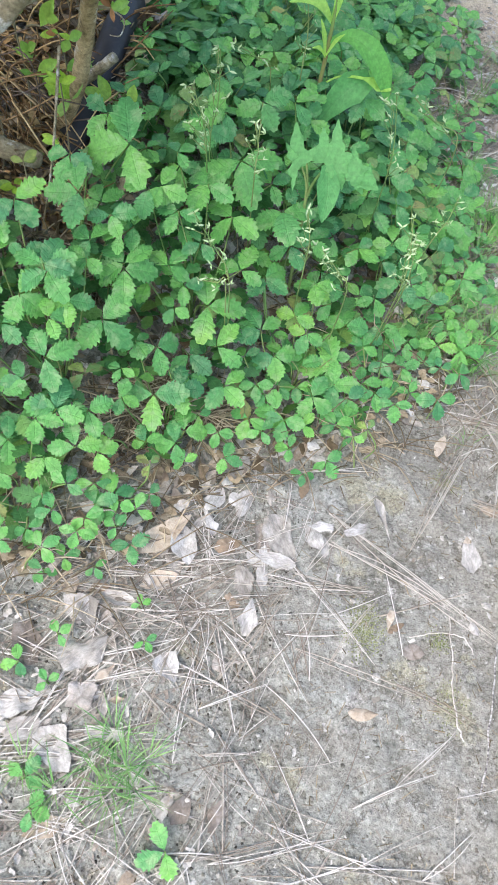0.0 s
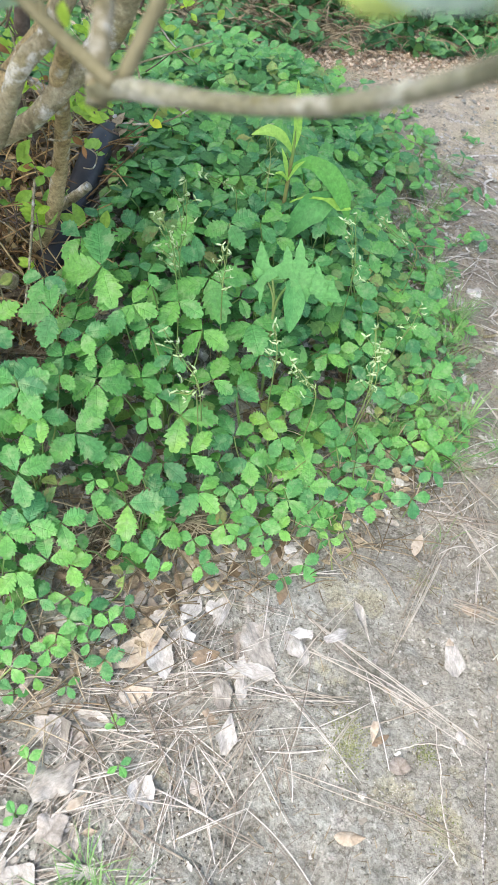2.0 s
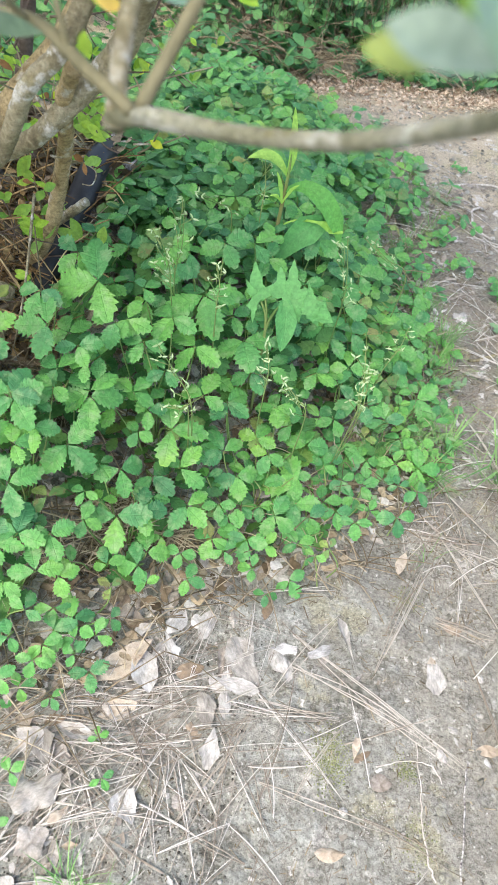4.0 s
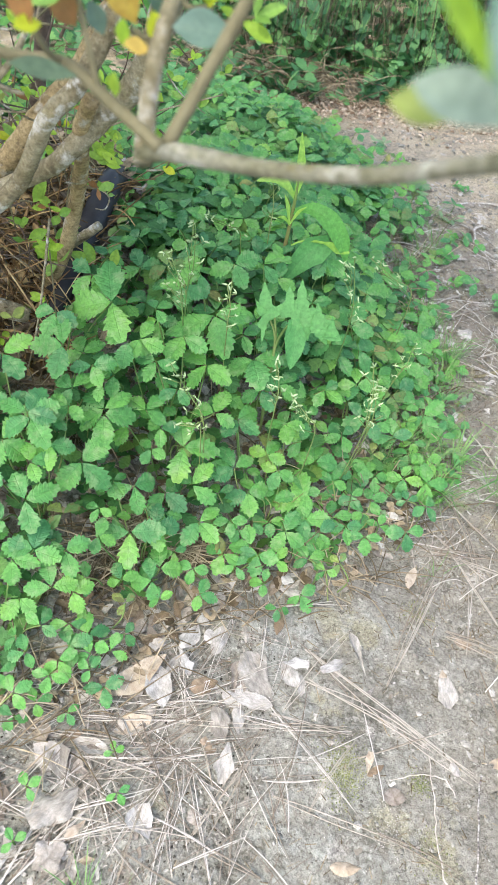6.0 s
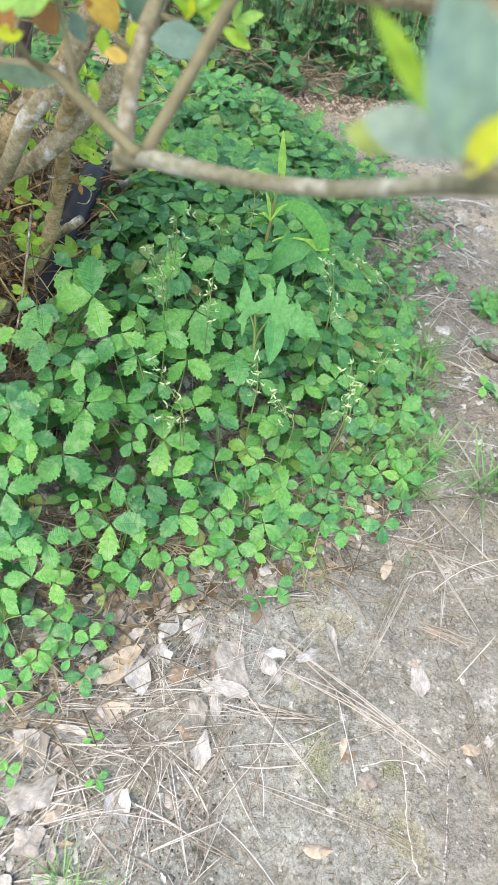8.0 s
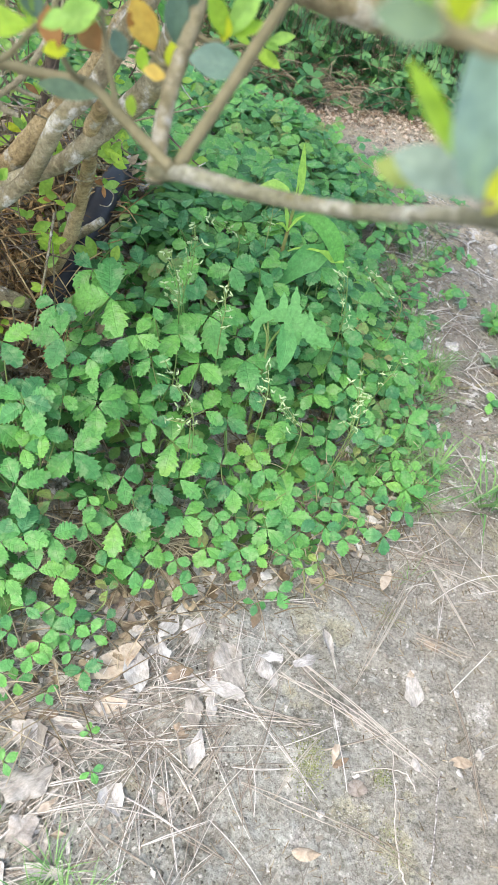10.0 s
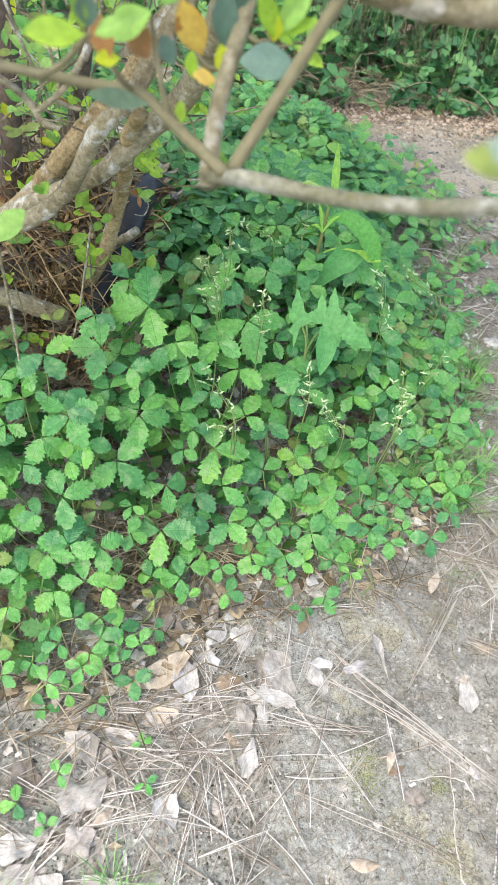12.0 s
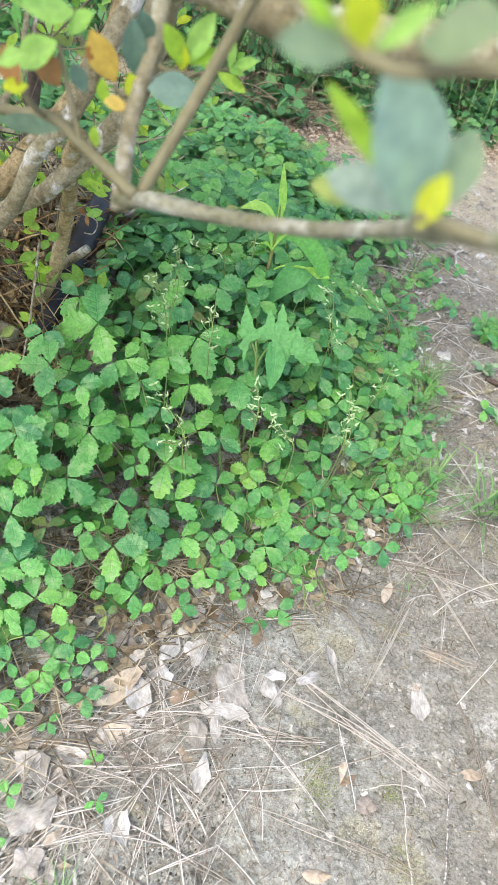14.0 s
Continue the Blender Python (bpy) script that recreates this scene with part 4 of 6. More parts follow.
LEAVES_B = [
    (-0.078, 0.453, 0.09, -80, 0.04), (-0.053, 0.472, 0.084, 17, 0.029), (-0.136, 0.398, 0.11, -59, 0.029), (-0.166, 0.385, 0.119, 92, 0.032), (-0.185, 0.371, 0.115, 2, 0.027),
    (-0.141, 0.364, 0.085, 117, 0.028), (-0.119, 0.369, 0.076, 37, 0.023), (-0.115, 0.453, 0.125, -104, 0.017), (-0.086, 0.494, 0.126, -61, 0.032), (-0.036, 0.435, 0.055, 109, 0.03),
    (-0.041, 0.418, 0.053, -158, 0.027), (-0.109, 0.43, 0.103, -8, 0.02), (-0.174, 0.469, 0.198, -73, 0.027), (-0.076, 0.532, 0.154, -115, 0.02), (-0.186, 0.444, 0.193, 34, 0.023),
    (-0.039, 0.679, 0.255, -64, 0.05), (-0.067, 0.64, 0.244, -109, 0.033), (-0.035, 0.632, 0.214, -125, 0.037), (0.018, 0.672, 0.205, -65, 0.04), (-0.014, 0.602, 0.165, 74, 0.03),
]
LEAVES_C = [
    (0.015, 0.615, 0.15, -29, 0.032), (-0.068, 0.721, 0.281, -144, 0.03), (-0.022, 0.529, 0.107, 59, 0.034), (-0.004, 0.5, 0.073, -33, 0.033), (0.047, 0.561, 0.077, -68, 0.03),
    (0.033, 0.521, 0.064, -78, 0.02), (0.066, 0.502, 0.045, -168, 0.026), (0.131, 0.653, 0.062, 100, 0.032), (0.024, 0.574, 0.103, 131, 0.032), (0.062, 0.608, 0.103, 72, 0.025),
    (-0.041, 0.553, 0.145, 12, 0.042), (0.126, 0.592, 0.046, -168, 0.045), (0.123, 0.603, 0.05, 120, 0.025), (0.131, 0.567, 0.04, 12, 0.031), (0.106, 0.538, 0.043, -29, 0.031),
    (0.153, 0.555, 0.033, -50, 0.023), (0.081, 0.602, 0.085, -98, 0.025), (0.046, 0.516, 0.055, -108, 0.017), (0.077, 0.492, 0.044, -89, 0.026), (0.161, 0.799, 0.156, 54, 0.034),
]
LEAVES_D = [
    (0.168, 0.76, 0.125, 99, 0.027), (0.16, 0.911, 0.179, 45, 0.031), (0.141, 0.811, 0.186, 72, 0.033), (0.284, 1.055, 0.048, 44, 0.038), (0.256, 1.008, 0.061, -109, 0.04),
    (0.286, 1.011, 0.049, -59, 0.036), (0.252, 0.903, 0.071, -105, 0.037), (0.279, 0.909, 0.054, -53, 0.029), (0.195, 0.739, 0.083, -152, 0.036), (0.163, 0.703, 0.075, -51, 0.025),
    (0.21, 0.743, 0.076, -20, 0.023), (0.292, 0.813, 0.048, -53, 0.038), (0.277, 0.709, 0.039, -30, 0.022), (0.266, 0.683, 0.034, -92, 0.026), (0.297, 0.677, 0.041, 12, 0.032),
    (0.296, 0.633, 0.042, -36, 0.023), (0.269, 0.582, 0.04, -72, 0.027), (0.187, 0.575, 0.033, -71, 0.023), (0.214, 0.564, 0.033, -81, 0.023), (0.223, 0.674, 0.037, -82, 0.024),
]
LEAVES_E = [
    (0.214, 0.675, 0.038, 161, 0.023), (0.19, 0.627, 0.037, -51, 0.021), (0.161, 0.639, 0.045, 71, 0.024), (0.159, 0.736, 0.11, 81, 0.031), (0.214, 0.776, 0.089, -147, 0.027),
    (0.116, 0.762, 0.184, 128, 0.03), (0.122, 0.721, 0.136, -30, 0.027), (0.241, 0.742, 0.056, 108, 0.027), (0.036, 0.656, 0.171, -50, 0.029), (0.076, 0.649, 0.126, -70, 0.027),
    (0.105, 0.656, 0.093, 161, 0.027), (-0.062, 0.593, 0.201, -135, 0.023), (0.163, 0.659, 0.047, -90, 0.025), (0.058, 0.673, 0.172, 54, 0.029), (-0.082, 0.69, 0.279, -85, 0.028),
    (-0.032, 0.761, 0.279, -51, 0.032), (0.004, 0.779, 0.276, 46, 0.029), (0.084, 0.851, 0.259, -21, 0.031), (0.181, 1.245, 0.066, -54, 0.042), (0.206, 1.14, 0.072, -90, 0.037),
]

LEAVES_F = [
    (-0.142, 0.329, 0.062, 75, 0.019), (-0.113, 0.301, 0.049, -44, 0.021), (-0.149, 0.301, 0.051, -148, 0.018), (-0.116, 0.284, 0.049, -95, 0.018), (-0.145, 0.257, 0.049, 42, 0.02),
    (-0.145, 0.247, 0.012, -105, 0.017), (-0.062, 0.324, 0.049, 84, 0.018), (-0.062, 0.298, 0.013, -64, 0.021), (-0.092, 0.262, 0.014, -44, 0.013), (-0.031, 0.234, 0.013, 116, 0.01),
    (-0.016, 0.197, 0.013, -44, 0.012), (-0.105, 0.184, 0.013, 40, 0.014), (-0.099, 0.136, 0.012, 138, 0.012), (-0.077, 0.3, 0.047, 164, 0.015), (-0.125, 0.261, 0.025, 31, 0.016),
    (0.052, 0.467, 0.046, -48, 0.018), (0.002, 0.449, 0.048, -97, 0.018), (0.141, 0.467, 0.013, -49, 0.021), (0.115, 0.44, 0.014, -89, 0.015), (0.092, 0.466, 0.023, -178, 0.017),
]

PLANTS = {}


def plant_at(x, y, alone=False):
    """The plant whose foot stands nearest; a new foot for each stretch of the bed."""
    key = (math.floor(x / 0.13), math.floor(y / 0.13))
    if alone:
        return thing("strawberry_seedling", (x, y, surface(x, y)), "small mock strawberry seedling on bare soil", "plant", "mock strawberry seedlings")
    if key not in PLANTS:
        cx, cy = (key[0] + 0.5) * 0.13 + rng.uniform(-0.03, 0.03), (key[1] + 0.5) * 0.13 + rng.uniform(-0.02, 0.04)
        PLANTS[key] = thing("strawberry_plant", (cx, cy, surface(cx, cy)), "mock strawberry plant with toothed three-part green leaves", "plant", "mock strawberry ground cover")
    return PLANTS[key]


def strawberry_leaf(x, y, z, heading, size, tilt, lean, alone=False, shown=False):
    """A three-part leaf on its stalk: the middle leaflet points along heading."""
    plant = plant_at(x, y, alone)
    foot = plant.matrix_world.translation.copy()
    joint = Vector((x, y, z))
    away = Vector((foot.x - x, foot.y - y, 0))
    reach = 0.012 + 0.25 * (z - surface(x, y))
    if away.length > reach:
        foot = joint + away.normalized() * reach
        foot.z = surface(foot.x, foot.y)
    mid = (foot + joint) / 2 + Vector((rng.uniform(-0.012, 0.012), rng.uniform(-0.012, 0.012), 0.012)) * (0.3 if alone else 1)
    verts, faces = tube([foot, mid, joint], [0.0011, 0.001, 0.0008], 5, close=False)
    stalk = piece("leaf_stalk", mesh_data("leaf_stalk", verts, faces, stalk_green), plant)
    if shown:
        face = Vector((rng.uniform(-0.2, 0.2), -0.42 + rng.uniform(-0.12, 0.12), 0.9)).normalized()
        across = Vector((1, 0, 0)) - face * face.x
        across.normalize()
        way = across * math.cos(radians(heading)) + face.cross(across) * math.sin(radians(heading))
        base = Matrix.Translation(joint) @ turned(way, face)
    else:
        base = Matrix.Translation(joint) @ Euler((radians(tilt), radians(lean), 0)).to_matrix().to_4x4() @ Matrix.Rotation(radians(heading - 90), 4, "Z")
    age = rng.random() * (0.93 if shown else 1.0)
    for turn, grow in ((0, 1.0), (rng.uniform(76, 100), 0.92), (-rng.uniform(76, 100), 0.92)):
        s = size * grow * rng.uniform(0.93, 1.06)
        m = base @ Matrix.Rotation(radians(turn), 4, "Z") @ Matrix.Rotation(radians(rng.uniform(-18, 12)), 4, "X") @ Matrix.Rotation(radians(rng.uniform(-14, 14)), 4, "Y") @ Matrix.Translation((0, 0.0015, 0)) @ Matrix.Diagonal((s * rng.uniform(0.92, 1.08), s, s, 1))
        piece("leaflet", LEAFLETS[rng.randrange(11) if age < 0.93 else rng.randrange(11, 14)], stalk, m)


# gaps where the straw below shows: place and radius
GAPS = [(-0.222, 0.572, 0.04), (-0.244, 0.557, 0.03), (-0.113, 0.438, 0.032), (-0.083, 0.505, 0.02), (-0.016, 0.493, 0.022)]
taken = []
for rows in (LEAVES_A, LEAVES_B, LEAVES_C, LEAVES_D, LEAVES_E, LEAVES_F):
    for x, y, z, heading, size in rows:
        strawberry_leaf(x, y, z + 0.004, heading, size * 1.07, 0, 0, bed_depth(x, y) < 0, True)
        taken.append((x, y, 0.9 * size))
count = 0
for k in range(22000):
    x, y = rng.uniform(-0.50, 0.37), 0.22 + 1.82 * rng.random() ** 1.2
    d = bed_depth(x, y)
    if d < 0.0 or x < (-0.15 - 0.13 * y if y > 0.57 else -0.45) or rng.random() > 0.1 + 0.9 * smooth(0.02, 0.16, d) or (x < -0.2 and 0.6 < y < 1.0 and x < -0.17 - 0.05 * y):
        continue
    if any((x - a) ** 2 + (y - b) ** 2 < c * c for a, b, c in GAPS):
        continue
    room = 0.020 + 0.018 * smooth(0.8, 1.3, y)
    if any((x - a) ** 2 + (y - b) ** 2 < max(room, 0.8 * c) ** 2 for a, b, c in taken):
        continue
    small = 0.75 + 0.25 * smooth(0.0, 0.12, d)
    strawberry_leaf(x, y, canopy_height(x, y) - rng.uniform(0.006, 0.055) * smooth(0.03, 0.2, d) * (1 - 0.5 * smooth(0.8, 1.0, y)), rng.uniform(0, 360), rng.uniform(0.019, 0.034) * small * (1 + 0.35 * smooth(0.9, 1.4, y)), rng.uniform(0, 34), rng.uniform(-24, 24))
    taken.append((x, y, 0.028))
    count += 1
    if count > 640:
        break
# seedlings out on the bare soil
for x, y, size in ((-0.135, 0.15, 0.018), (0.415, 1.275, 0.032), (0.36, 0.993, 0.026), (0.454, 0.962, 0.026), (0.385, 1.30, 0.028),
                   (0.485, 1.219, 0.036), (0.51, 1.25, 0.036), (0.47, 1.19, 0.034), (0.53, 1.20, 0.034), (0.50, 1.23, 0.03), (0.495, 1.20, 0.026), (0.475, 1.235, 0.028), (0.54, 1.235, 0.03), (0.40, 1.47, 0.03), (0.37, 1.44, 0.026), (0.38, 1.60, 0.03), (0.43, 1.45, 0.02), (0.47, 0.98, 0.02)):
    strawberry_leaf(x, y, surface(x, y) + size * 0.7, rng.uniform(0, 360), size, rng.uniform(0, 25), rng.uniform(-15, 15), True)
for k in range(20):
    y = rng.uniform(0.78, 1.78)
    x = float(np.interp(y, [p[1] for p in BED_EDGE[6:20]], [p[0] for p in BED_EDGE[6:20]])) + rng.uniform(0.0, 0.06)
    size = rng.uniform(0.02, 0.03)
    strawberry_leaf(x, y, surface(x, y) + size * 0.7, rng.uniform(0, 360), size, rng.uniform(0, 25), rng.uniform(-15, 15), True)

# lower leaves, with the shade of the others put into a darker green
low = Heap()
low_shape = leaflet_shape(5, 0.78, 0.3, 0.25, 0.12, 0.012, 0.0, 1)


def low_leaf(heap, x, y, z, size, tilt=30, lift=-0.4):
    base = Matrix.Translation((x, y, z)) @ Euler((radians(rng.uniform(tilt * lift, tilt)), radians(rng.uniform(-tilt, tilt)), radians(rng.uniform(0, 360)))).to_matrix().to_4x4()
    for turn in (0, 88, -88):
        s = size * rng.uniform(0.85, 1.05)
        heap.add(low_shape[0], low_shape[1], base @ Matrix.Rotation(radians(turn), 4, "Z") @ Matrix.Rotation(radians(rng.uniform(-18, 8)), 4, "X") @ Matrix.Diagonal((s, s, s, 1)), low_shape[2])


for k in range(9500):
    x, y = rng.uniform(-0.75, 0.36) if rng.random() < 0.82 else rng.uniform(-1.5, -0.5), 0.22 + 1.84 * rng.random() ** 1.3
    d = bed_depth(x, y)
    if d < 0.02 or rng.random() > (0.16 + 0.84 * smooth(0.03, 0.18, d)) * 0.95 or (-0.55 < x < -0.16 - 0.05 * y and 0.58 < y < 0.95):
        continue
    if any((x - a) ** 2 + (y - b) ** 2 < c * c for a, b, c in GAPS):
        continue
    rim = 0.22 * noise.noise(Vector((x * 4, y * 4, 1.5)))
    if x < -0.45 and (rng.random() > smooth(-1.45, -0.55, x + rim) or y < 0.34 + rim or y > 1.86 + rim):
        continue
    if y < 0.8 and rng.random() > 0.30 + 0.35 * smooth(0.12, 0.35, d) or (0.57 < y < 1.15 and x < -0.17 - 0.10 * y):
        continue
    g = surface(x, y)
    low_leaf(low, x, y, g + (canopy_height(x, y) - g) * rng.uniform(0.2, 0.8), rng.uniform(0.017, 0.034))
tagged(piece("strawberry_undergrowth", low.data("strawberry_undergrowth", strawberry_shade)), "dense lower layer of mock strawberry leaves, shade put into their green", "ground cover", kind="stuff")

# ---- far bank ----
bank = Heap()
for k in range(12500):
    x, y = rng.gauss(0.1, 0.85), 2.02 + 1.9 * rng.random() ** 1.5
    d = bank_depth(x, y)
    if d < -0.02 or y > 3.6 + 0.3 * noise.noise(Vector((x * 2, 0, 5))) or rng.random() > 0.35 + 0.65 * smooth(0.0, 0.25, d) * (1 - 0.55 * smooth(0.25, -0.25, x) * smooth(0.45, 0.1, d)):
        continue
    if -0.7 < x < 0.12 and d < 0.2 and rng.random() < 0.5:
        continue
    if -0.5 < x < 0.35 and d > 0.36 and rng.random() < 0.66:
        continue
    low_leaf(bank, x, y, surface(x, y) + rng.uniform(0.015, 0.05 + 0.12 * smooth(0.0, 0.5, d)), rng.choice((rng.uniform(0.016, 0.026), rng.uniform(0.026, 0.042), rng.uniform(0.04, 0.055))), 55, 0.1)
tagged(piece("bank_ground_cover", bank.data("bank_ground_cover", bank_green)), "dark green trifoliate ground cover over the far bank", "ground cover", kind="stuff")
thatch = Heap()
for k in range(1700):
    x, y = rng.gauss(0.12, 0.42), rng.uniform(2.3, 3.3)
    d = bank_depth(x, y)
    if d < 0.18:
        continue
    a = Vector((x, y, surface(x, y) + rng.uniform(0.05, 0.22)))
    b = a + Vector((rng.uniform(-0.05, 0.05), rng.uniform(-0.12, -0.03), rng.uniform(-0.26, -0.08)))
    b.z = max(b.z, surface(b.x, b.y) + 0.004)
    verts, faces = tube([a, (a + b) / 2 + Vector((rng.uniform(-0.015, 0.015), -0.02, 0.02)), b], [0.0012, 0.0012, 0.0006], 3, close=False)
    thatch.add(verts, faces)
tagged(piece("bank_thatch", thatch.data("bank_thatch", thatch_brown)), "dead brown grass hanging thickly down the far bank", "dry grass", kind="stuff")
hanging = Heap()
for k in range(240):
    x, y = rng.uniform(-0.3, 0.8), rng.uniform(2.35, 3.1)
    a = Vector((x, y, surface(x, y) + rng.uniform(0.15, 0.3)))
    b = a + Vector((rng.uniform(-0.06, 0.06), rng.uniform(-0.2, -0.04), rng.uniform(-0.3, -0.05)))
    verts, faces = tube([a, (a + b) / 2 + Vector((rng.uniform(-0.03, 0.03), -0.02, 0.04)), b], [0.0015, 0.0014, 0.0006], 4, close=False)
    hanging.add(verts, faces)
tagged(piece("bank_grass", hanging.data("bank_grass", grass_green)), "long thin green grass hanging over the far bank", "grass", kind="stuff")
dead = Heap()
for k in range(950):
    x, y = (rng.uniform(-0.9, 0.9), rng.uniform(2.0, 2.6)) if k < 600 else (rng.uniform(-0.55, 0.14), rng.uniform(2.05, 2.36))
    if bank_depth(x, y) < -0.05:
        continue
    a = Vector((x, y, surface(x, y) + rng.uniform(0.004, 0.05)))
    ang = rng.uniform(0, 6.283)
    b = a + Vector((math.cos(ang), math.sin(ang) * 0.6, rng.uniform(-0.2, 0.5))) * rng.uniform(0.04, 0.14)
    verts, faces = tube([a, (a + b) / 2 + Vector((0, 0, 0.01)), b], [0.0014, 0.0013, 0.0007], 4, close=False)
    dead.add(verts, faces)
tagged(piece("bank_dead_stalks", dead.data("bank_dead_stalks", bank_straw)), "tangled dead brown stalks at the foot of the bank", "litter", kind="stuff")

# ---- tall weed with long leaves ----
weed = thing("tall_weed", (0.012, 0.84, surface(0.012, 0.84)), "tall bright green weed with long narrow drooping leaves", "weed")
verts, faces = tube([(0.012, 0.84, 0.13), (0.023, 0.856, 0.217), (0.025, 0.857, 0.269), (0.026, 0.857, 0.32), (0.026, 0.857, 0.346), (0.024, 0.857, 0.372)], [0.0032, 0.003, 0.0027, 0.0024, 0.002, 0.0015], 8)
piece("stem", mesh_data("stem", verts, faces, stem_red), weed, label="reddish-brown lower stem turning green")


def rib_strip(points, widths, face=(0, -0.5, 0.85), teeth=0.0, cup=0.35):
    """Surface of a leaf or lobe along a bent midrib, with forward teeth if wanted."""
    pts = [Vector(p) for p in points]
    verts, faces, uvs = [], [], []
    rows = 6 * (len(pts) - 1)
    for i in range(rows + 1):
        s = i / rows * (len(pts) - 1)
        j = min(int(s), len(pts) - 2)
        q = s - j
        a, b, c, d = pts[max(j - 1, 0)], pts[j], pts[j + 1], pts[min(j + 2, len(pts) - 1)]
        p = 0.5 * ((2 * b) + (c - a) * q + (2 * a - 5 * b + 4 * c - d) * q * q + (3 * b - a - 3 * c + d) * q ** 3)
        way = ((c - a) * (1 - q) + (d - b) * q).normalized()
        side = way.cross(Vector(face)).normalized()
        lift = side.cross(way)
        w = (widths[j] * (1 - q) + widths[j + 1] * q) / 2
        if teeth and 0 < i < rows:
            w *= 1 - teeth * ((i * 2) % 3) / 2
        for k in range(5):
            v = k / 2 - 1
            verts.append(tuple(p + side * v * w + lift * abs(v) * w * cup))
            uvs.append((0.5 + v / 2, i / rows))
    for i in range(rows):
        for k in range(4):
            faces.append((i * 5 + k, i * 5 + k + 1, i * 5 + k + 6, i * 5 + k + 5))
    return verts, faces, uvs


def long_leaf(parent, points, widths, mat, name="leaf", face=(0, -0.5, 0.85), teeth=0.0):
    verts, faces, uvs = rib_strip(points, widths, face, teeth)
    piece(name, mesh_data(name, verts, faces, mat, uvs), parent)


long_leaf(weed, [(0.025, 0.857, 0.34), (0.027, 0.857, 0.365), (0.024, 0.857, 0.39), (0.019, 0.855, 0.425)], [0.004, 0.010, 0.011, 0.001], weed_lime, face=(0.3, -1, 0.2))
long_leaf(weed, [(0.025, 0.857, 0.338), (0.010, 0.853, 0.356), (-0.008, 0.85, 0.362), (-0.027, 0.846, 0.356)], [0.004, 0.014, 0.016, 0.001], weed_lime)
long_leaf(weed, [(0.026, 0.857, 0.318), (0.050, 0.852, 0.331), (0.077, 0.845, 0.323), (0.099, 0.84, 0.300), (0.112, 0.838, 0.272)], [0.004, 0.016, 0.026, 0.022, 0.002], weed_green, face=(0.1, -0.75, 0.65))
long_leaf(weed, [(0.026, 0.857, 0.262), (0.047, 0.85, 0.283), (0.077, 0.843, 0.291), (0.097, 0.84, 0.288), (0.113, 0.838, 0.287)], [0.003, 0.003, 0.004, 0.018, 0.002], weed_lime)
long_leaf(weed, [(0.085, 0.853, 0.289), (0.066, 0.846, 0.276), (0.049, 0.837, 0.257), (0.032, 0.825, 0.226)], [0.020, 0.040, 0.028, 0.002], thistle_green, face=(0, -0.9, 0.4))
for tip in ((0.012, 0.848, 0.345), (0.043, 0.846, 0.335), (0.008, 0.85, 0.31)):
    long_leaf(weed, [(0.025, 0.855, 0.30), tuple((Vector(tip) + Vector((0.025, 0.855, 0.30))) / 2 + Vector((0, -0.002, 0.006))), tip], [0.002, 0.006, 0.001], weed_lime)

# ---- thistle-like weed with broad jagged leaves ----
thistle = thing("jagged_weed", (0.045, 0.69, surface(0.045, 0.69)), "weed with broad jagged light green leaves", "weed")


def lobed_leaf(rib, widths, lobes, face):
    """A jagged leaf in one mesh: a blade along its midrib and pointed toothed lobes (root, tip, breadth) running out from it."""
    heap = Heap()
    up = Vector(face).normalized()
    heap.add(*rib_strip(rib, widths, face, 0.25, 0.15)[:2])
    for k, (root, tip, broad) in enumerate(lobes):
        a, b = Vector(root), Vector(tip)
        lift = up * (0.0008 + 0.0005 * (k % 3))
        mid = a.lerp(b, 0.45) + lift * 2
        heap.add(*rib_strip([a + lift, mid, b - lift * 3], [broad * 1.35, broad * 0.8, 0.0008], face, 0.3, 0.12)[:2])
    piece("leaf", heap.data("leaf", thistle_green), thistle)


lobed_leaf([(0.016, 0.679, 0.256), (0.032, 0.693, 0.272), (0.057, 0.698, 0.277), (0.076, 0.694, 0.274), (0.10, 0.688, 0.265), (0.120, 0.683, 0.258)], [0.006, 0.014, 0.020, 0.026, 0.028, 0.001],
           [((0.066, 0.690, 0.268), (0.058, 0.724, 0.306), 0.025), ((0.091, 0.684, 0.262), (0.082, 0.708, 0.289), 0.020), ((0.107, 0.683, 0.260), (0.104, 0.70, 0.279), 0.013), ((0.053, 0.692, 0.270), (0.044, 0.716, 0.298), 0.023),
            ((0.066, 0.694, 0.272), (0.080, 0.678, 0.252), 0.026), ((0.088, 0.691, 0.268), (0.104, 0.678, 0.252), 0.022)], (0.0, -0.75, 0.66))
lobed_leaf([(0.030, 0.688, 0.262), (0.022, 0.695, 0.272), (0.013, 0.715, 0.297)], [0.010, 0.026, 0.001], [((0.022, 0.69, 0.264), (0.025, 0.668, 0.243), 0.010), ((0.02, 0.69, 0.268), (0.006, 0.702, 0.278), 0.010)], (0.0, -0.85, 0.5))
long_leaf(thistle, [(0.058, 0.690, 0.270), (0.064, 0.676, 0.252), (0.066, 0.664, 0.238), (0.066, 0.652, 0.222)], [0.012, 0.027, 0.020, 0.001], thistle_green, face=(0.1, -0.85, 0.5))
for tip in ((0.032, 0.693, 0.271), (0.058, 0.690, 0.269), (0.03, 0.688, 0.262)):
    verts, faces = tube([(0.045, 0.69, surface(0.045, 0.69)), (0.042, 0.688, 0.22), tip], [0.002, 0.0018, 0.0013], 6, close=False)
    piece("leaf_stalk", mesh_data("leaf_stalk", verts, faces, stalk_green), thistle)

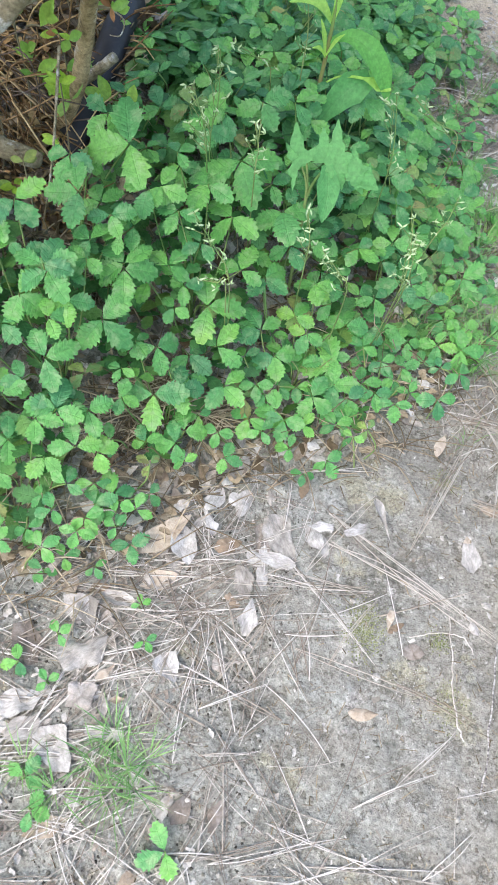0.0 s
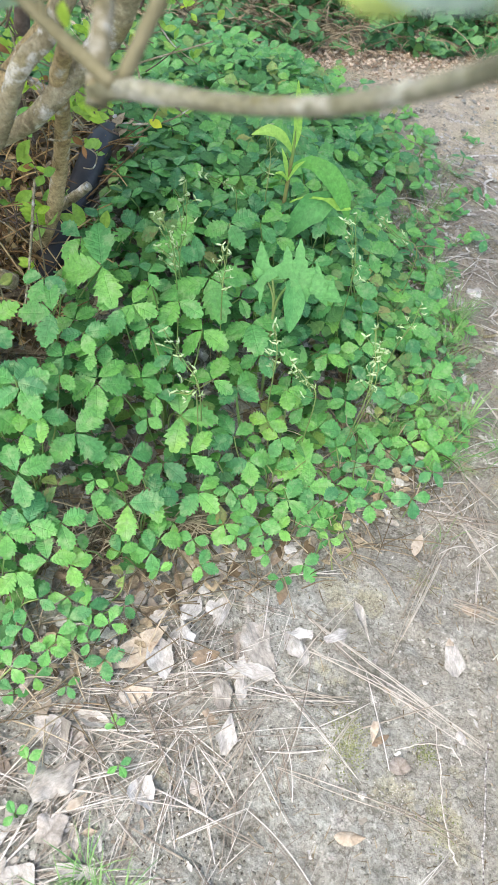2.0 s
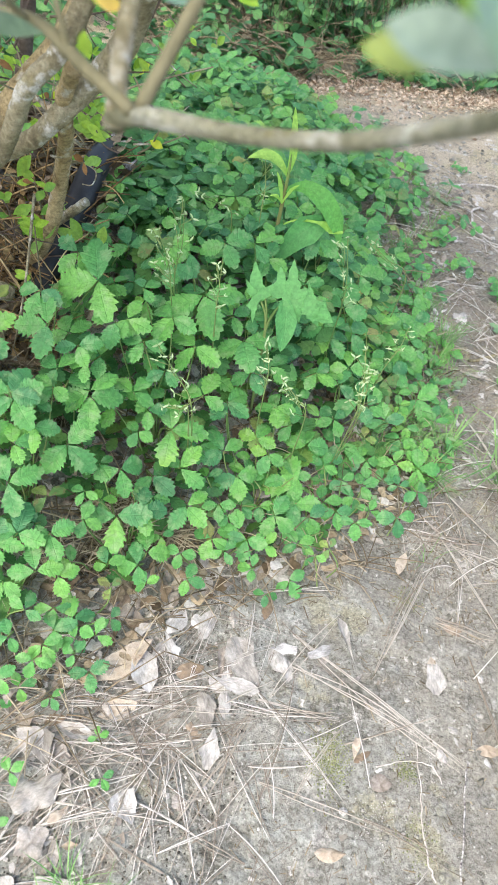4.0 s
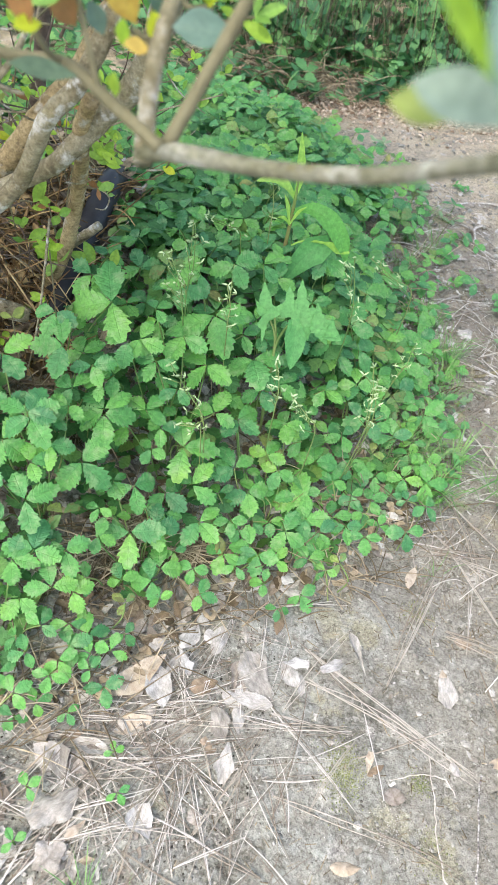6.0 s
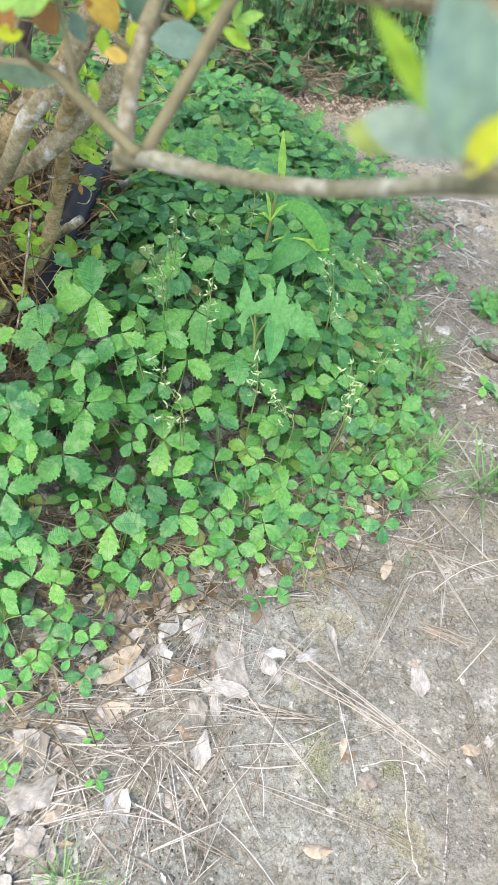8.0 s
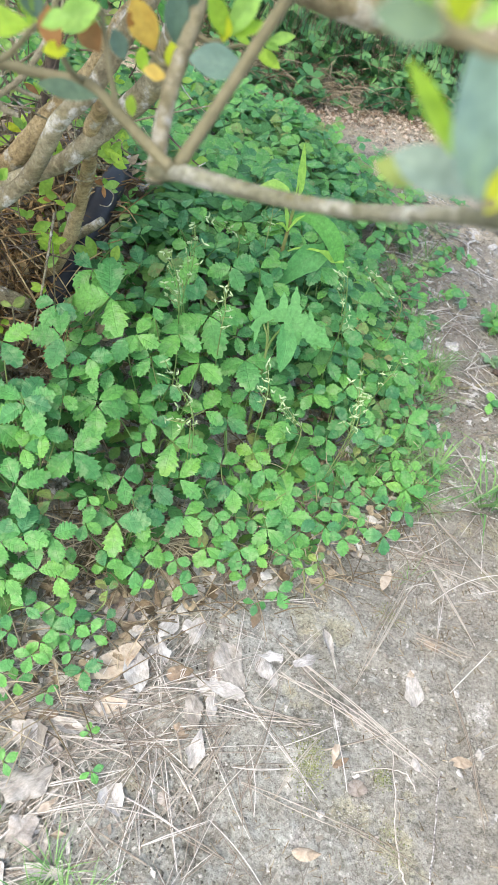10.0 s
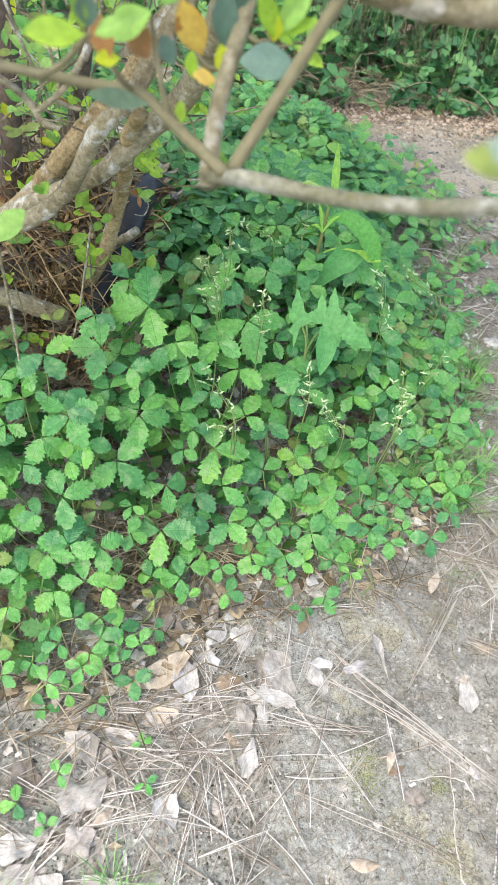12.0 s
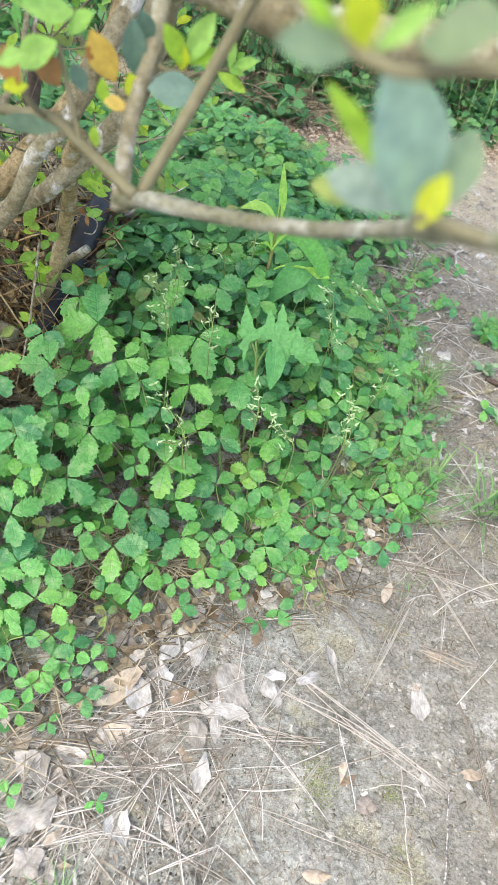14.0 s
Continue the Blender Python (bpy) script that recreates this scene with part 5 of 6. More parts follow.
# ---- pale flowering sprigs ----
bud_v, bud_f, bud_uv = blade_shape(1.0, 0.30, plain_leaf(0.36, 0.8), 5, 0.9, 0.0, columns=4)
BUD = mesh_data("bud", bud_v, bud_f, bud_pale, bud_uv)


def flowering_sprig(foot, tip, buds):
    ground_z = surface(foot[0], foot[1] + 0.05)
    sprig = thing("flowering_sprig", (foot[0], foot[1] + 0.05, ground_z), "thin pale green sprig with small closed flower buds", "wildflower", "flowering sprigs")
    a, b = Vector(foot), Vector(tip)
    verts, faces = tube([(foot[0], foot[1] + 0.05, ground_z), tuple(a), tuple((a + b) / 2 + Vector((0.004, 0, 0))), tuple(b)], [0.0009, 0.0008, 0.0007, 0.0005], 5, close=False)
    piece("stem", mesh_data("stem", verts, faces, stalk_green), sprig)
    buds = round(buds * 1.9)
    for k in range(buds):
        s = k / max(buds - 1, 1)
        p = a.lerp(b, 0.15 + 0.85 * s) + Vector((rng.uniform(-0.013, 0.013), rng.uniform(-0.008, 0.008), rng.uniform(-0.004, 0.006))) * (1 if k < buds - 1 else 0.2)
        on = a.lerp(b, max(0.1 + 0.85 * s - 0.1, 0))
        v, f = tube([tuple(on), tuple((on + p) / 2), tuple(p)], [0.0005] * 3, 4, close=False)
        piece("side_stem", mesh_data("side_stem", v, f, stalk_green), sprig)
        for j in range(rng.choice((2, 3, 3, 4))):
            way = Vector((rng.uniform(-1, 1), rng.uniform(-0.8, 0.4), rng.uniform(-0.5, 1.2)))
            size = rng.uniform(0.0035, 0.0085)
            piece("bud", BUD, sprig, Matrix.Translation(p) @ turned(way, (0.2, -0.7, 0.6)) @ Matrix.Diagonal((size, size, size, 1)))


for foot, tip, buds in (((-0.017, 0.536, 0.212), (-0.065, 0.554, 0.279), 6), ((-0.02, 0.532, 0.212), (-0.045, 0.52, 0.222), 4), ((-0.074, 0.654, 0.273), (-0.095, 0.663, 0.344), 7), ((-0.074, 0.668, 0.276), (-0.075, 0.695, 0.368), 7),
                        ((-0.017, 0.638, 0.275), (-0.025, 0.651, 0.326), 5), ((0.112, 0.588, 0.186), (0.074, 0.594, 0.233), 6), ((0.058, 0.587, 0.211), (0.048, 0.603, 0.273), 6),
                        ((0.172, 0.609, 0.186), (0.161, 0.631, 0.269), 6), ((0.131, 0.747, 0.233), (0.115, 0.772, 0.322), 7), ((0.225, 0.896, 0.201), (0.147, 0.884, 0.26), 7),
                        ((-0.033, 0.801, 0.30), (-0.076, 0.798, 0.323), 4), ((0.178, 0.62, 0.17), (0.17, 0.632, 0.25), 6), ((0.0, 0.85, 0.28), (-0.01, 0.87, 0.36), 4), ((0.22, 0.78, 0.13), (0.235, 0.80, 0.19), 5)):
    flowering_sprig(foot, tip, buds)

# ---- grass tufts ----
def grass_tuft(x, y, blades, length, spread_out, group="grass tufts"):
    z = surface(x, y)
    heap = Heap()
    for k in range(blades // (2 if length < 0.036 else 1)):
        ang, l = rng.uniform(0, 6.283), length * rng.uniform(0.5, 1.1)
        out = Vector((math.cos(ang), math.sin(ang), 0))
        a = Vector((x, y, z)) + out * rng.uniform(0, 0.3) * spread_out * l
        b = a + out * spread_out * l * 0.4 + Vector((0, 0, l * 0.7))
        c = b + out * spread_out * l * 0.6 + Vector((0, 0, l * rng.uniform(-0.25, 0.25)))
        side = out.cross(Vector((0, 0, 1))) * (rng.uniform(0.0003, 0.0006) if length < 0.065 else rng.uniform(0.0006, 0.0011) if length < 0.08 else rng.uniform(0.0009, 0.0017))
        v = [a - side, a + side, b - side, b + side, c]
        heap.add([tuple(p) for p in v], [(0, 1, 3, 2), (2, 3, 4)])
    tagged(piece("grass_tuft", heap.data("grass_tuft", grass_green)), "small tuft of fine green grass on bare soil", "grass", group)


for x, y, blades, length, out in ((-0.02, 0.105, 60, 0.034, 1.3), (0.0, 0.08, 60, 0.034, 1.3), (0.013, 0.062, 40, 0.035, 1.3), (-0.03, 0.078, 40, 0.034, 1.4), (0.018, 0.09, 40, 0.03, 1.4), (-0.008, 0.055, 40, 0.034, 1.4), (-0.095, 0.06, 40, 0.028, 1.3), (-0.06, 0.045, 40, 0.03, 1.3),
                                  (0.455, 0.735, 30, 0.085, 1.2), (0.475, 0.75, 26, 0.095, 1.1), (0.42, 0.725, 14, 0.08, 1.3), (0.322, 0.55, 14, 0.03, 1.4), (0.41, 0.74, 14, 0.04, 1.3), (0.485, 1.23, 80, 0.05, 0.8), (0.52, 1.26, 60, 0.05, 0.8), (0.25, 0.74, 40, 0.05, 0.9), (0.27, 0.77, 40, 0.06, 0.9), (0.23, 0.71, 30, 0.05, 0.9)):
    grass_tuft(x, y, blades, length, out)
for k in range(20):
    y = rng.uniform(0.64, 1.58)
    x = float(np.interp(y, [p[1] for p in BED_EDGE[6:17]], [p[0] for p in BED_EDGE[6:17]])) + rng.uniform(-0.05, 0.04)
    grass_tuft(x, y, rng.randrange(18, 36), rng.uniform(0.04, 0.06), rng.uniform(0.9, 1.2))

for k in range(14):
    x, y = rng.uniform(0.15, 0.31), rng.uniform(0.60, 1.02)
    if bed_depth(x, y) > 0.0:
        grass_tuft(x, y, rng.randrange(7, 13), rng.uniform(0.045, 0.075), rng.uniform(0.7, 1.2))


def small_weed(x, y, leaves, size, mat):
    weed_thing = thing("small_weed", (x, y, surface(x, y)), "low grey-green weed with small narrow leaves on the soil", "weed", "small weeds by the path")
    for k in range(leaves):
        ang, l = rng.uniform(0, 6.283), size * rng.uniform(0.6, 1.1)
        a = Vector((x + rng.gauss(0, size * 0.4), y + rng.gauss(0, size * 0.4), surface(x, y) + rng.uniform(0.003, size * 0.7)))
        v, f, uv = blade_shape(l, l * 0.45, scalloped(3, 0.4, 0.6, 0.7), 10, 0.3, 0.15, columns=2)
        q = Matrix.Translation(a) @ turned((math.cos(ang), math.sin(ang), rng.uniform(0.1, 0.9)), (0, -0.3, 1))
        piece("leaf", mesh_data("leaf", [tuple(q @ Vector(p)) for p in v], f, mat, uv), weed_thing)
        s, sf = tube([(x, y, surface(x, y)), tuple(a)], [0.0008, 0.0006], 4, close=False)
        piece("stalk", mesh_data("stalk", s, sf, stalk_green), weed_thing)


for x, y, leaves, size, mat in ((0.468, 1.10, 16, 0.026, weed_grey), (0.485, 0.95, 14, 0.024, weed_grey), (0.50, 1.235, 18, 0.034, thistle_green), (0.36, 1.27, 8, 0.022, strawberry_green), (0.345, 0.90, 10, 0.02, weed_grey), (0.335, 0.79, 10, 0.02, weed_grey), (0.36, 1.38, 12, 0.028, thistle_green), (0.30, 1.66, 12, 0.03, weed_grey), (0.25, 1.80, 12, 0.03, weed_green), (0.37, 1.55, 10, 0.026, weed_grey), (0.42, 1.74, 8, 0.024, thistle_green), (0.20, 1.88, 10, 0.028, weed_grey)):
    small_weed(x, y, leaves, size, mat)
for k in range(22):
    y = rng.uniform(0.58, 1.25)
    x = float(np.interp(y, [p[1] for p in BED_EDGE[6:15]], [p[0] for p in BED_EDGE[6:15]])) + rng.uniform(-0.05, 0.035)
    small_weed(x, y, rng.randrange(7, 13), rng.uniform(0.016, 0.026), rng.choice((weed_green, strawberry_green, weed_grey)))
    if k % 2:
        grass_tuft(x + rng.uniform(-0.02, 0.02), y + rng.uniform(-0.02, 0.02), 26, rng.uniform(0.04, 0.07), 0.9)
for x, y, size in ((0.055, 0.018, 0.026), (-0.09, 0.05, 0.02), (-0.075, 0.025, 0.018)):
    strawberry_leaf(x, y, surface(x, y) + size * 0.6, rng.uniform(0, 360), size, rng.uniform(0, 20), rng.uniform(-12, 12), True)

# ---- dry leaves, pine needles and roots on the soil ----
def torn_leaf():
    """Half-widths of a broken dry leaf: straight runs between a few corners."""
    at_u = [0.0] + sorted(rng.uniform(0.12, 0.9) for k in range(3)) + [1.0]
    wide = [rng.choice((0.05, 0.2, 0.5)), rng.uniform(0.5, 1.0), rng.uniform(0.75, 1.0), rng.uniform(0.4, 0.9), rng.choice((0.02, 0.05, 0.3))]
    return lambda u, i: float(np.interp(u, at_u, wide))


def dry_leaf(x, y, heading, length, width, mat, label):
    outline = torn_leaf() if rng.random() < 0.5 or width > 0.03 else plain_leaf(rng.uniform(0.42, 0.58), rng.uniform(0.6, 0.9))
    v, f, uv = blade_shape(length, width * 1.15, outline, 16, rng.uniform(-0.3, 0.4), rng.uniform(-0.1, 0.1), 0.004, rng.uniform(-0.3, 0.3), 4, rng.uniform(-0.3, 0.3))
    crumple = rng.uniform(0, 50)
    v = [(p[0] * (1 + 0.16 * noise.noise(Vector((p[1] * 130, crumple, 3.0 if p[0] > 0 else 9.0)))) + 0.18 * width * noise.noise(Vector((p[1] * 40, crumple, 1))),
          p[1] - length / 2, p[2] + 0.2 * width * noise.noise(Vector((p[0] * 70, p[1] * 70, crumple)))) for p in v]
    floor = min(p[2] for p in v)
    m = Matrix.Translation((x, y, surface(x, y) + 0.0015)) @ Euler((radians(rng.uniform(-8, 8)), radians(rng.uniform(-10, 10)), radians(heading - 90))).to_matrix().to_4x4() @ Matrix.Translation((0, 0, -floor))
    leaf = piece("dry_leaf", mesh_data("dry_leaf", v, f, mat, uv), None, m)
    tagged(leaf, label, "dry leaf", "fallen dry leaves")


PALE_LEAVES = [
    (-0.006, 0.317, -64, 0.055, 0.027), (0.104, 0.353, -47, 0.065, 0.042), (0.042, 0.39, 28, 0.019, 0.016), (0.016, 0.179, -57, 0.033, 0.029), (0.222, 0.409, -67, 0.059, 0.013),
    (0.194, 0.388, 40, 0.04, 0.015), (0.333, 0.386, -77, 0.036, 0.025), (0.102, 0.324, -1, 0.052, 0.016), (0.143, 0.366, -59, 0.037, 0.022), (-0.085, 0.216, -58, 0.044, 0.031),
    (-0.074, 0.175, 44, 0.054, 0.034), (0.085, 0.251, -89, 0.042, 0.022), (-0.119, 0.112, 33, 0.046, 0.032), (-0.072, 0.081, -33, 0.051, 0.039), (-0.108, 0.09, 46, 0.035, 0.021),
    (-0.047, 0.123, -65, 0.033, 0.017),
]
TAN_LEAVES = [
    (-0.052, 0.393, 115, 0.051, 0.016), (-0.032, 0.322, 45, 0.083, 0.026), (0.011, 0.44, -132, 0.042, 0.018), (0.052, 0.485, -85, 0.038, 0.01), (0.046, 0.33, 23, 0.034, 0.017),
    (0.066, 0.262, -43, 0.026, 0.015), (-0.115, 0.242, -58, 0.032, 0.017), (-0.082, 0.244, 19, 0.024, 0.012), (0.242, 0.284, -97, 0.025, 0.009), (0.251, 0.278, 38, 0.023, 0.008),
    (0.33, 0.404, -105, 0.027, 0.011), (0.393, 0.315, 8, 0.028, 0.012), (0.224, 0.18, 5, 0.032, 0.012), (0.121, 0.43, -90, 0.035, 0.012), (0.29, 0.54, -101, 0.036, 0.012),
    (0.358, 0.456, -2, 0.028, 0.013),
]
BROWN_LEAVES = [
    (0.066, 0.195, 8, 0.015, 0.015), (0.272, 0.255, 5, 0.024, 0.017), (-0.062, 0.216, -17, 0.017, 0.014), (0.046, 0.053, 72, 0.022, 0.013), (-0.038, 0.056, -43, 0.022, 0.015),
    (-0.04, 0.128, -65, 0.023, 0.009), (-0.136, 0.171, -54, 0.047, 0.032), (0.06, 0.056, -109, 0.034, 0.024), (0.094, 0.055, -108, 0.032, 0.02), (-0.098, 0.218, -28, 0.04, 0.026),
    (-0.063, 0.129, -47, 0.035, 0.035), (-0.072, 0.306, 162, 0.032, 0.022), (0.198, 0.381, -109, 0.021, 0.009), (0.24, 0.368, -129, 0.019, 0.009), (0.347, 0.816, -90, 0.04, 0.029),
    (0.34, 0.298, -50, 0.017, 0.012),
]
NEEDLES = [
    (0.157, 0.403, 0.361, 0.298), (0.161, 0.403, 0.365, 0.29), (0.162, 0.363, 0.312, 0.319), (0.166, 0.366, 0.316, 0.313),
    (0.14, 0.321, 0.211, 0.442), (0.128, 0.316, 0.21, 0.311), (0.129, 0.304, 0.216, 0.32), (-0.007, 0.229, 0.116, 0.355),
    (0.062, 0.168, 0.13, 0.316), (0.068, 0.179, 0.127, 0.284), (-0.018, 0.168, 0.075, 0.175), (0.143, 0.23, 0.269, 0.215),
    (0.256, 0.218, 0.348, 0.195), (0.181, 0.222, 0.227, 0.307), (0.26, 0.379, 0.326, 0.558), (0.27, 0.4, 0.331, 0.55),
    (0.229, 0.287, 0.34, 0.346), (0.376, 0.426, 0.42, 0.246), (-0.092, 0.146, -0.038, 0.226), (-0.07, 0.235, 0.05, 0.224),
    (-0.126, 0.243, 0.001, 0.255), (0.336, 0.463, 0.4, 0.451), (0.3, 0.589, 0.45, 0.572), (0.333, 0.609, 0.417, 0.475),
]

PATH_STRAW = [
    (0.337, 0.699, 0.465, 0.575), (0.348, 0.694, 0.382, 0.558), (0.313, 0.540, 0.270, 0.426), (0.309, 0.592, 0.374, 0.600),
    (0.313, 0.588, 0.423, 0.601), (0.336, 0.471, 0.406, 0.459), (0.304, 0.632, 0.392, 0.562), (0.368, 1.015, 0.467, 1.088),
    (0.351, 0.965, 0.467, 0.946), (0.345, 0.844, 0.427, 0.939), (0.382, 0.906, 0.389, 0.838), (0.365, 0.848, 0.498, 0.914),
    (0.380, 0.863, 0.438, 0.750), (0.307, 1.181, 0.387, 1.289), (0.342, 1.209, 0.426, 1.196), (0.321, 1.192, 0.399, 1.264),
    (0.366, 1.560, 0.442, 1.512), (0.358, 1.516, 0.445, 1.449), (0.388, 1.599, 0.456, 1.479), (0.392, 1.244, 0.453, 1.138),
    (0.459, 0.909, 0.396, 0.762), (0.420, 1.063, 0.519, 1.134), (0.289, 1.540, 0.358, 1.489), (0.376, 1.372, 0.306, 1.253),
]
FRONT_NEEDLES = [
    (-0.016, 0.287, 0.133, 0.352), (-0.035, 0.283, 0.141, 0.305), (0.035, 0.220, 0.122, 0.295), (0.079, 0.169, 0.125, 0.295),
    (0.071, 0.134, 0.082, 0.236), (0.006, 0.120, 0.015, 0.216), (-0.090, 0.145, -0.037, 0.229), (-0.087, 0.230, 0.018, 0.214),
    (-0.060, 0.206, 0.031, 0.234), (0.064, 0.182, 0.016, 0.211), (-0.075, 0.239, -0.031, 0.250), (0.087, 0.162, 0.113, 0.192),
    (0.131, 0.246, 0.155, 0.179), (-0.087, 0.167, 0.001, 0.171), (-0.142, 0.268, -0.042, 0.265), (0.020, 0.253, 0.065, 0.309),
    (-0.040, 0.169, -0.041, 0.111), (0.065, 0.132, -0.005, 0.152), (0.087, 0.214, 0.107, 0.190), (-0.054, 0.190, -0.057, 0.152),
    (0.082, 0.292, 0.141, 0.340), (0.078, 0.226, 0.052, 0.279), (0.007, 0.170, -0.045, 0.201), (0.141, 0.155, 0.072, 0.173),
]

for rows, mat, label in ((PALE_LEAVES, dry_pale, "bleached grey-white dry leaf curled on the soil"), (TAN_LEAVES, dry_tan, "tan dry leaf lying among pine needles"), (BROWN_LEAVES, dry_brown, "brown curled dry leaf on the soil")):
    for x, y, heading, length, width in rows:
        dry_leaf(x, y, heading, length, width, mat, label)


for k in range(16):
    length = rng.uniform(0.018, 0.042)
    dry_leaf(rng.gauss(0.075, 0.04), rng.gauss(0.345, 0.032), rng.uniform(0, 360), length, length * rng.uniform(0.3, 0.55), dry_pale if k % 4 else dry_brown, "broken bleached dry leaf at the edge of the bed")
strewn = 0
while strewn < 38:
    x, y = rng.uniform(-0.2, 0.16), rng.uniform(-0.03, 0.5)
    d = bed_depth(x, y)
    if d > 0.06 or rng.random() > max(smooth(0.06, -0.06, x), 0.5 * smooth(-0.10, 0.0, d)):
        continue
    strewn += 1
    mat, label = rng.choice(((dry_pale, "bleached grey dry leaf among pine needles"), (dry_pale, "bleached grey dry leaf among pine needles"), (dry_pale, "bleached grey dry leaf among pine needles"), (dry_brown, "crumpled brown dry leaf on the soil"), (dry_tan, "small tan dry leaf on the soil")))
    length = rng.uniform(0.016, 0.045)
    dry_leaf(x, y, rng.uniform(0, 360), length, length * rng.uniform(0.28, 0.5), mat, label)


def needle(heap, a, b, radius, sag=0.0):
    n = 5
    bend = rng.gauss(0, 0.028)
    pts = []
    for k in range(n):
        s = k / (n - 1)
        x, y = a[0] + (b[0] - a[0]) * s - (b[1] - a[1]) * bend * 4 * s * (1 - s), a[1] + (b[1] - a[1]) * s + (b[0] - a[0]) * bend * 4 * s * (1 - s)
        pts.append((x, y, max(surface(x, y), ground_height(x, y)) + radius + 0.0015 + sag * math.sin(math.pi * s)))
    verts, faces = tube(pts, [radius] * (n - 1) + [radius * 0.4], 4, close=False)
    heap.add(verts, faces)


for rows, thick in ((NEEDLES, 0.0007), (FRONT_NEEDLES, 0.0006), (PATH_STRAW, 0.0009)):
    for ax, ay, bx, by in rows:
        one = Heap()
        needle(one, (ax, ay), (bx, by), thick * rng.uniform(0.9, 1.15), 0.003)
        if rng.random() < 0.8:
            needle(one, (ax + rng.uniform(-0.001, 0.001), ay - 0.001), (bx + rng.uniform(-0.006, 0.006), by - rng.uniform(0.002, 0.006)), thick * 0.9, 0.003)
        tagged(piece("pine_needle", one.data("pine_needle", needle_straw)), "long dry straw-coloured pine needle on the soil", "pine needle", "fallen pine needles")
needles = Heap()
for k in range(900):
    x, y = rng.uniform(-0.25, 0.45), rng.uniform(-0.08, 0.6)
    if rng.random() > 0.05 + 0.95 * smooth(0.19, 0.02, x + 0.35 * (y - 0.25)) or bed_depth(x, y) > 0.07:
        continue
    ang, l = rng.gauss(0.7, 0.6) if rng.random() < 0.55 else rng.uniform(0, 3.14), rng.uniform(0.05, 0.17)
    bundle = rng.choice((1, 2, 2, 3))
    for j in range(bundle):
        end = ang + rng.uniform(-0.05, 0.05)
        long = l * rng.uniform(0.8, 1.0)
        needle(needles, (x, y), (x + math.cos(end) * long, y + math.sin(end) * long), rng.uniform(0.0004, 0.0007), rng.uniform(0.0005, 0.004))
for k in range(70):
    x, y = rng.uniform(0.27, 0.62), rng.uniform(0.55, 1.75)
    if bed_depth(x, y) > 0.05 or rng.random() > 0.3 + 0.7 * smooth(0.55, 0.36, x):
        continue
    lie = rng.uniform(-0.9, 1.2)
    for j in range(rng.choice((2, 3, 5, 8))):
        ang, l = lie + rng.gauss(0, 0.5), rng.uniform(0.03, 0.15)
        px, py = x + rng.gauss(0, 0.02), y + rng.gauss(0, 0.02)
        needle(needles, (px - math.cos(ang) * l / 2, py - math.sin(ang) * l / 2), (px + math.cos(ang) * l / 2, py + math.sin(ang) * l / 2), rng.uniform(0.0004, 0.0009), rng.uniform(0, 0.008))
tagged(piece("needle_litter", needles.data("needle_litter", straw)), "scattered dry pine needles and straw over the soil", "litter", kind="stuff")

for label, mat, pts, r in (("thin white forked dead root on the soil", root_white, [(0.267, 0.274), (0.29, 0.283), (0.314, 0.288), (0.33, 0.285), (0.34, 0.27)], 0.0009), ("pale speckled dead root on the soil", root_white, [(0.312, 0.31), (0.314, 0.286), (0.317, 0.25), (0.32, 0.226), (0.325, 0.19), (0.333, 0.176)], 0.0009),
                           ("thin dark root with white bands", root_banded, [(0.371, 0.30), (0.368, 0.289), (0.364, 0.25), (0.362, 0.208), (0.357, 0.17), (0.352, 0.13)], 0.0010), ("pale twisted root on bare soil", root_white, [(0.444, 1.61), (0.455, 1.57), (0.43, 1.53), (0.432, 1.48), (0.476, 1.438)], 0.0030),
                           ("thin pale root on bare soil", root_white, [(0.40, 1.66), (0.46, 1.69), (0.55, 1.70)], 0.0028), ("thin grey twig on bare soil", bark_lichen, [(0.40, 1.0), (0.47, 1.04), (0.56, 1.08)], 0.004), ("thick grey twig on bare soil", bark_dark, [(0.47, 1.07), (0.54, 1.055), (0.62, 1.06)], 0.007)):
    wavy = []
    for (ax, ay), (bx, by) in zip(pts, pts[1:]):
        for k in range(3):
            wavy.append((ax + (bx - ax) * k / 3 + rng.uniform(-1.4, 1.4) * r, ay + (by - ay) * k / 3 + rng.uniform(-1.4, 1.4) * r))
    pts = wavy + [pts[-1]]
    verts, faces = tube([(x, y, surface(x, y) + r * 0.8) for x, y in pts], [r * rng.uniform(0.75, 1.1) for p in pts[1:]] + [r * 0.5], 7, 0.15)
    tagged(piece("dead_root", mesh_data("dead_root", verts, faces, mat)), label, "root", "dead roots and twigs")

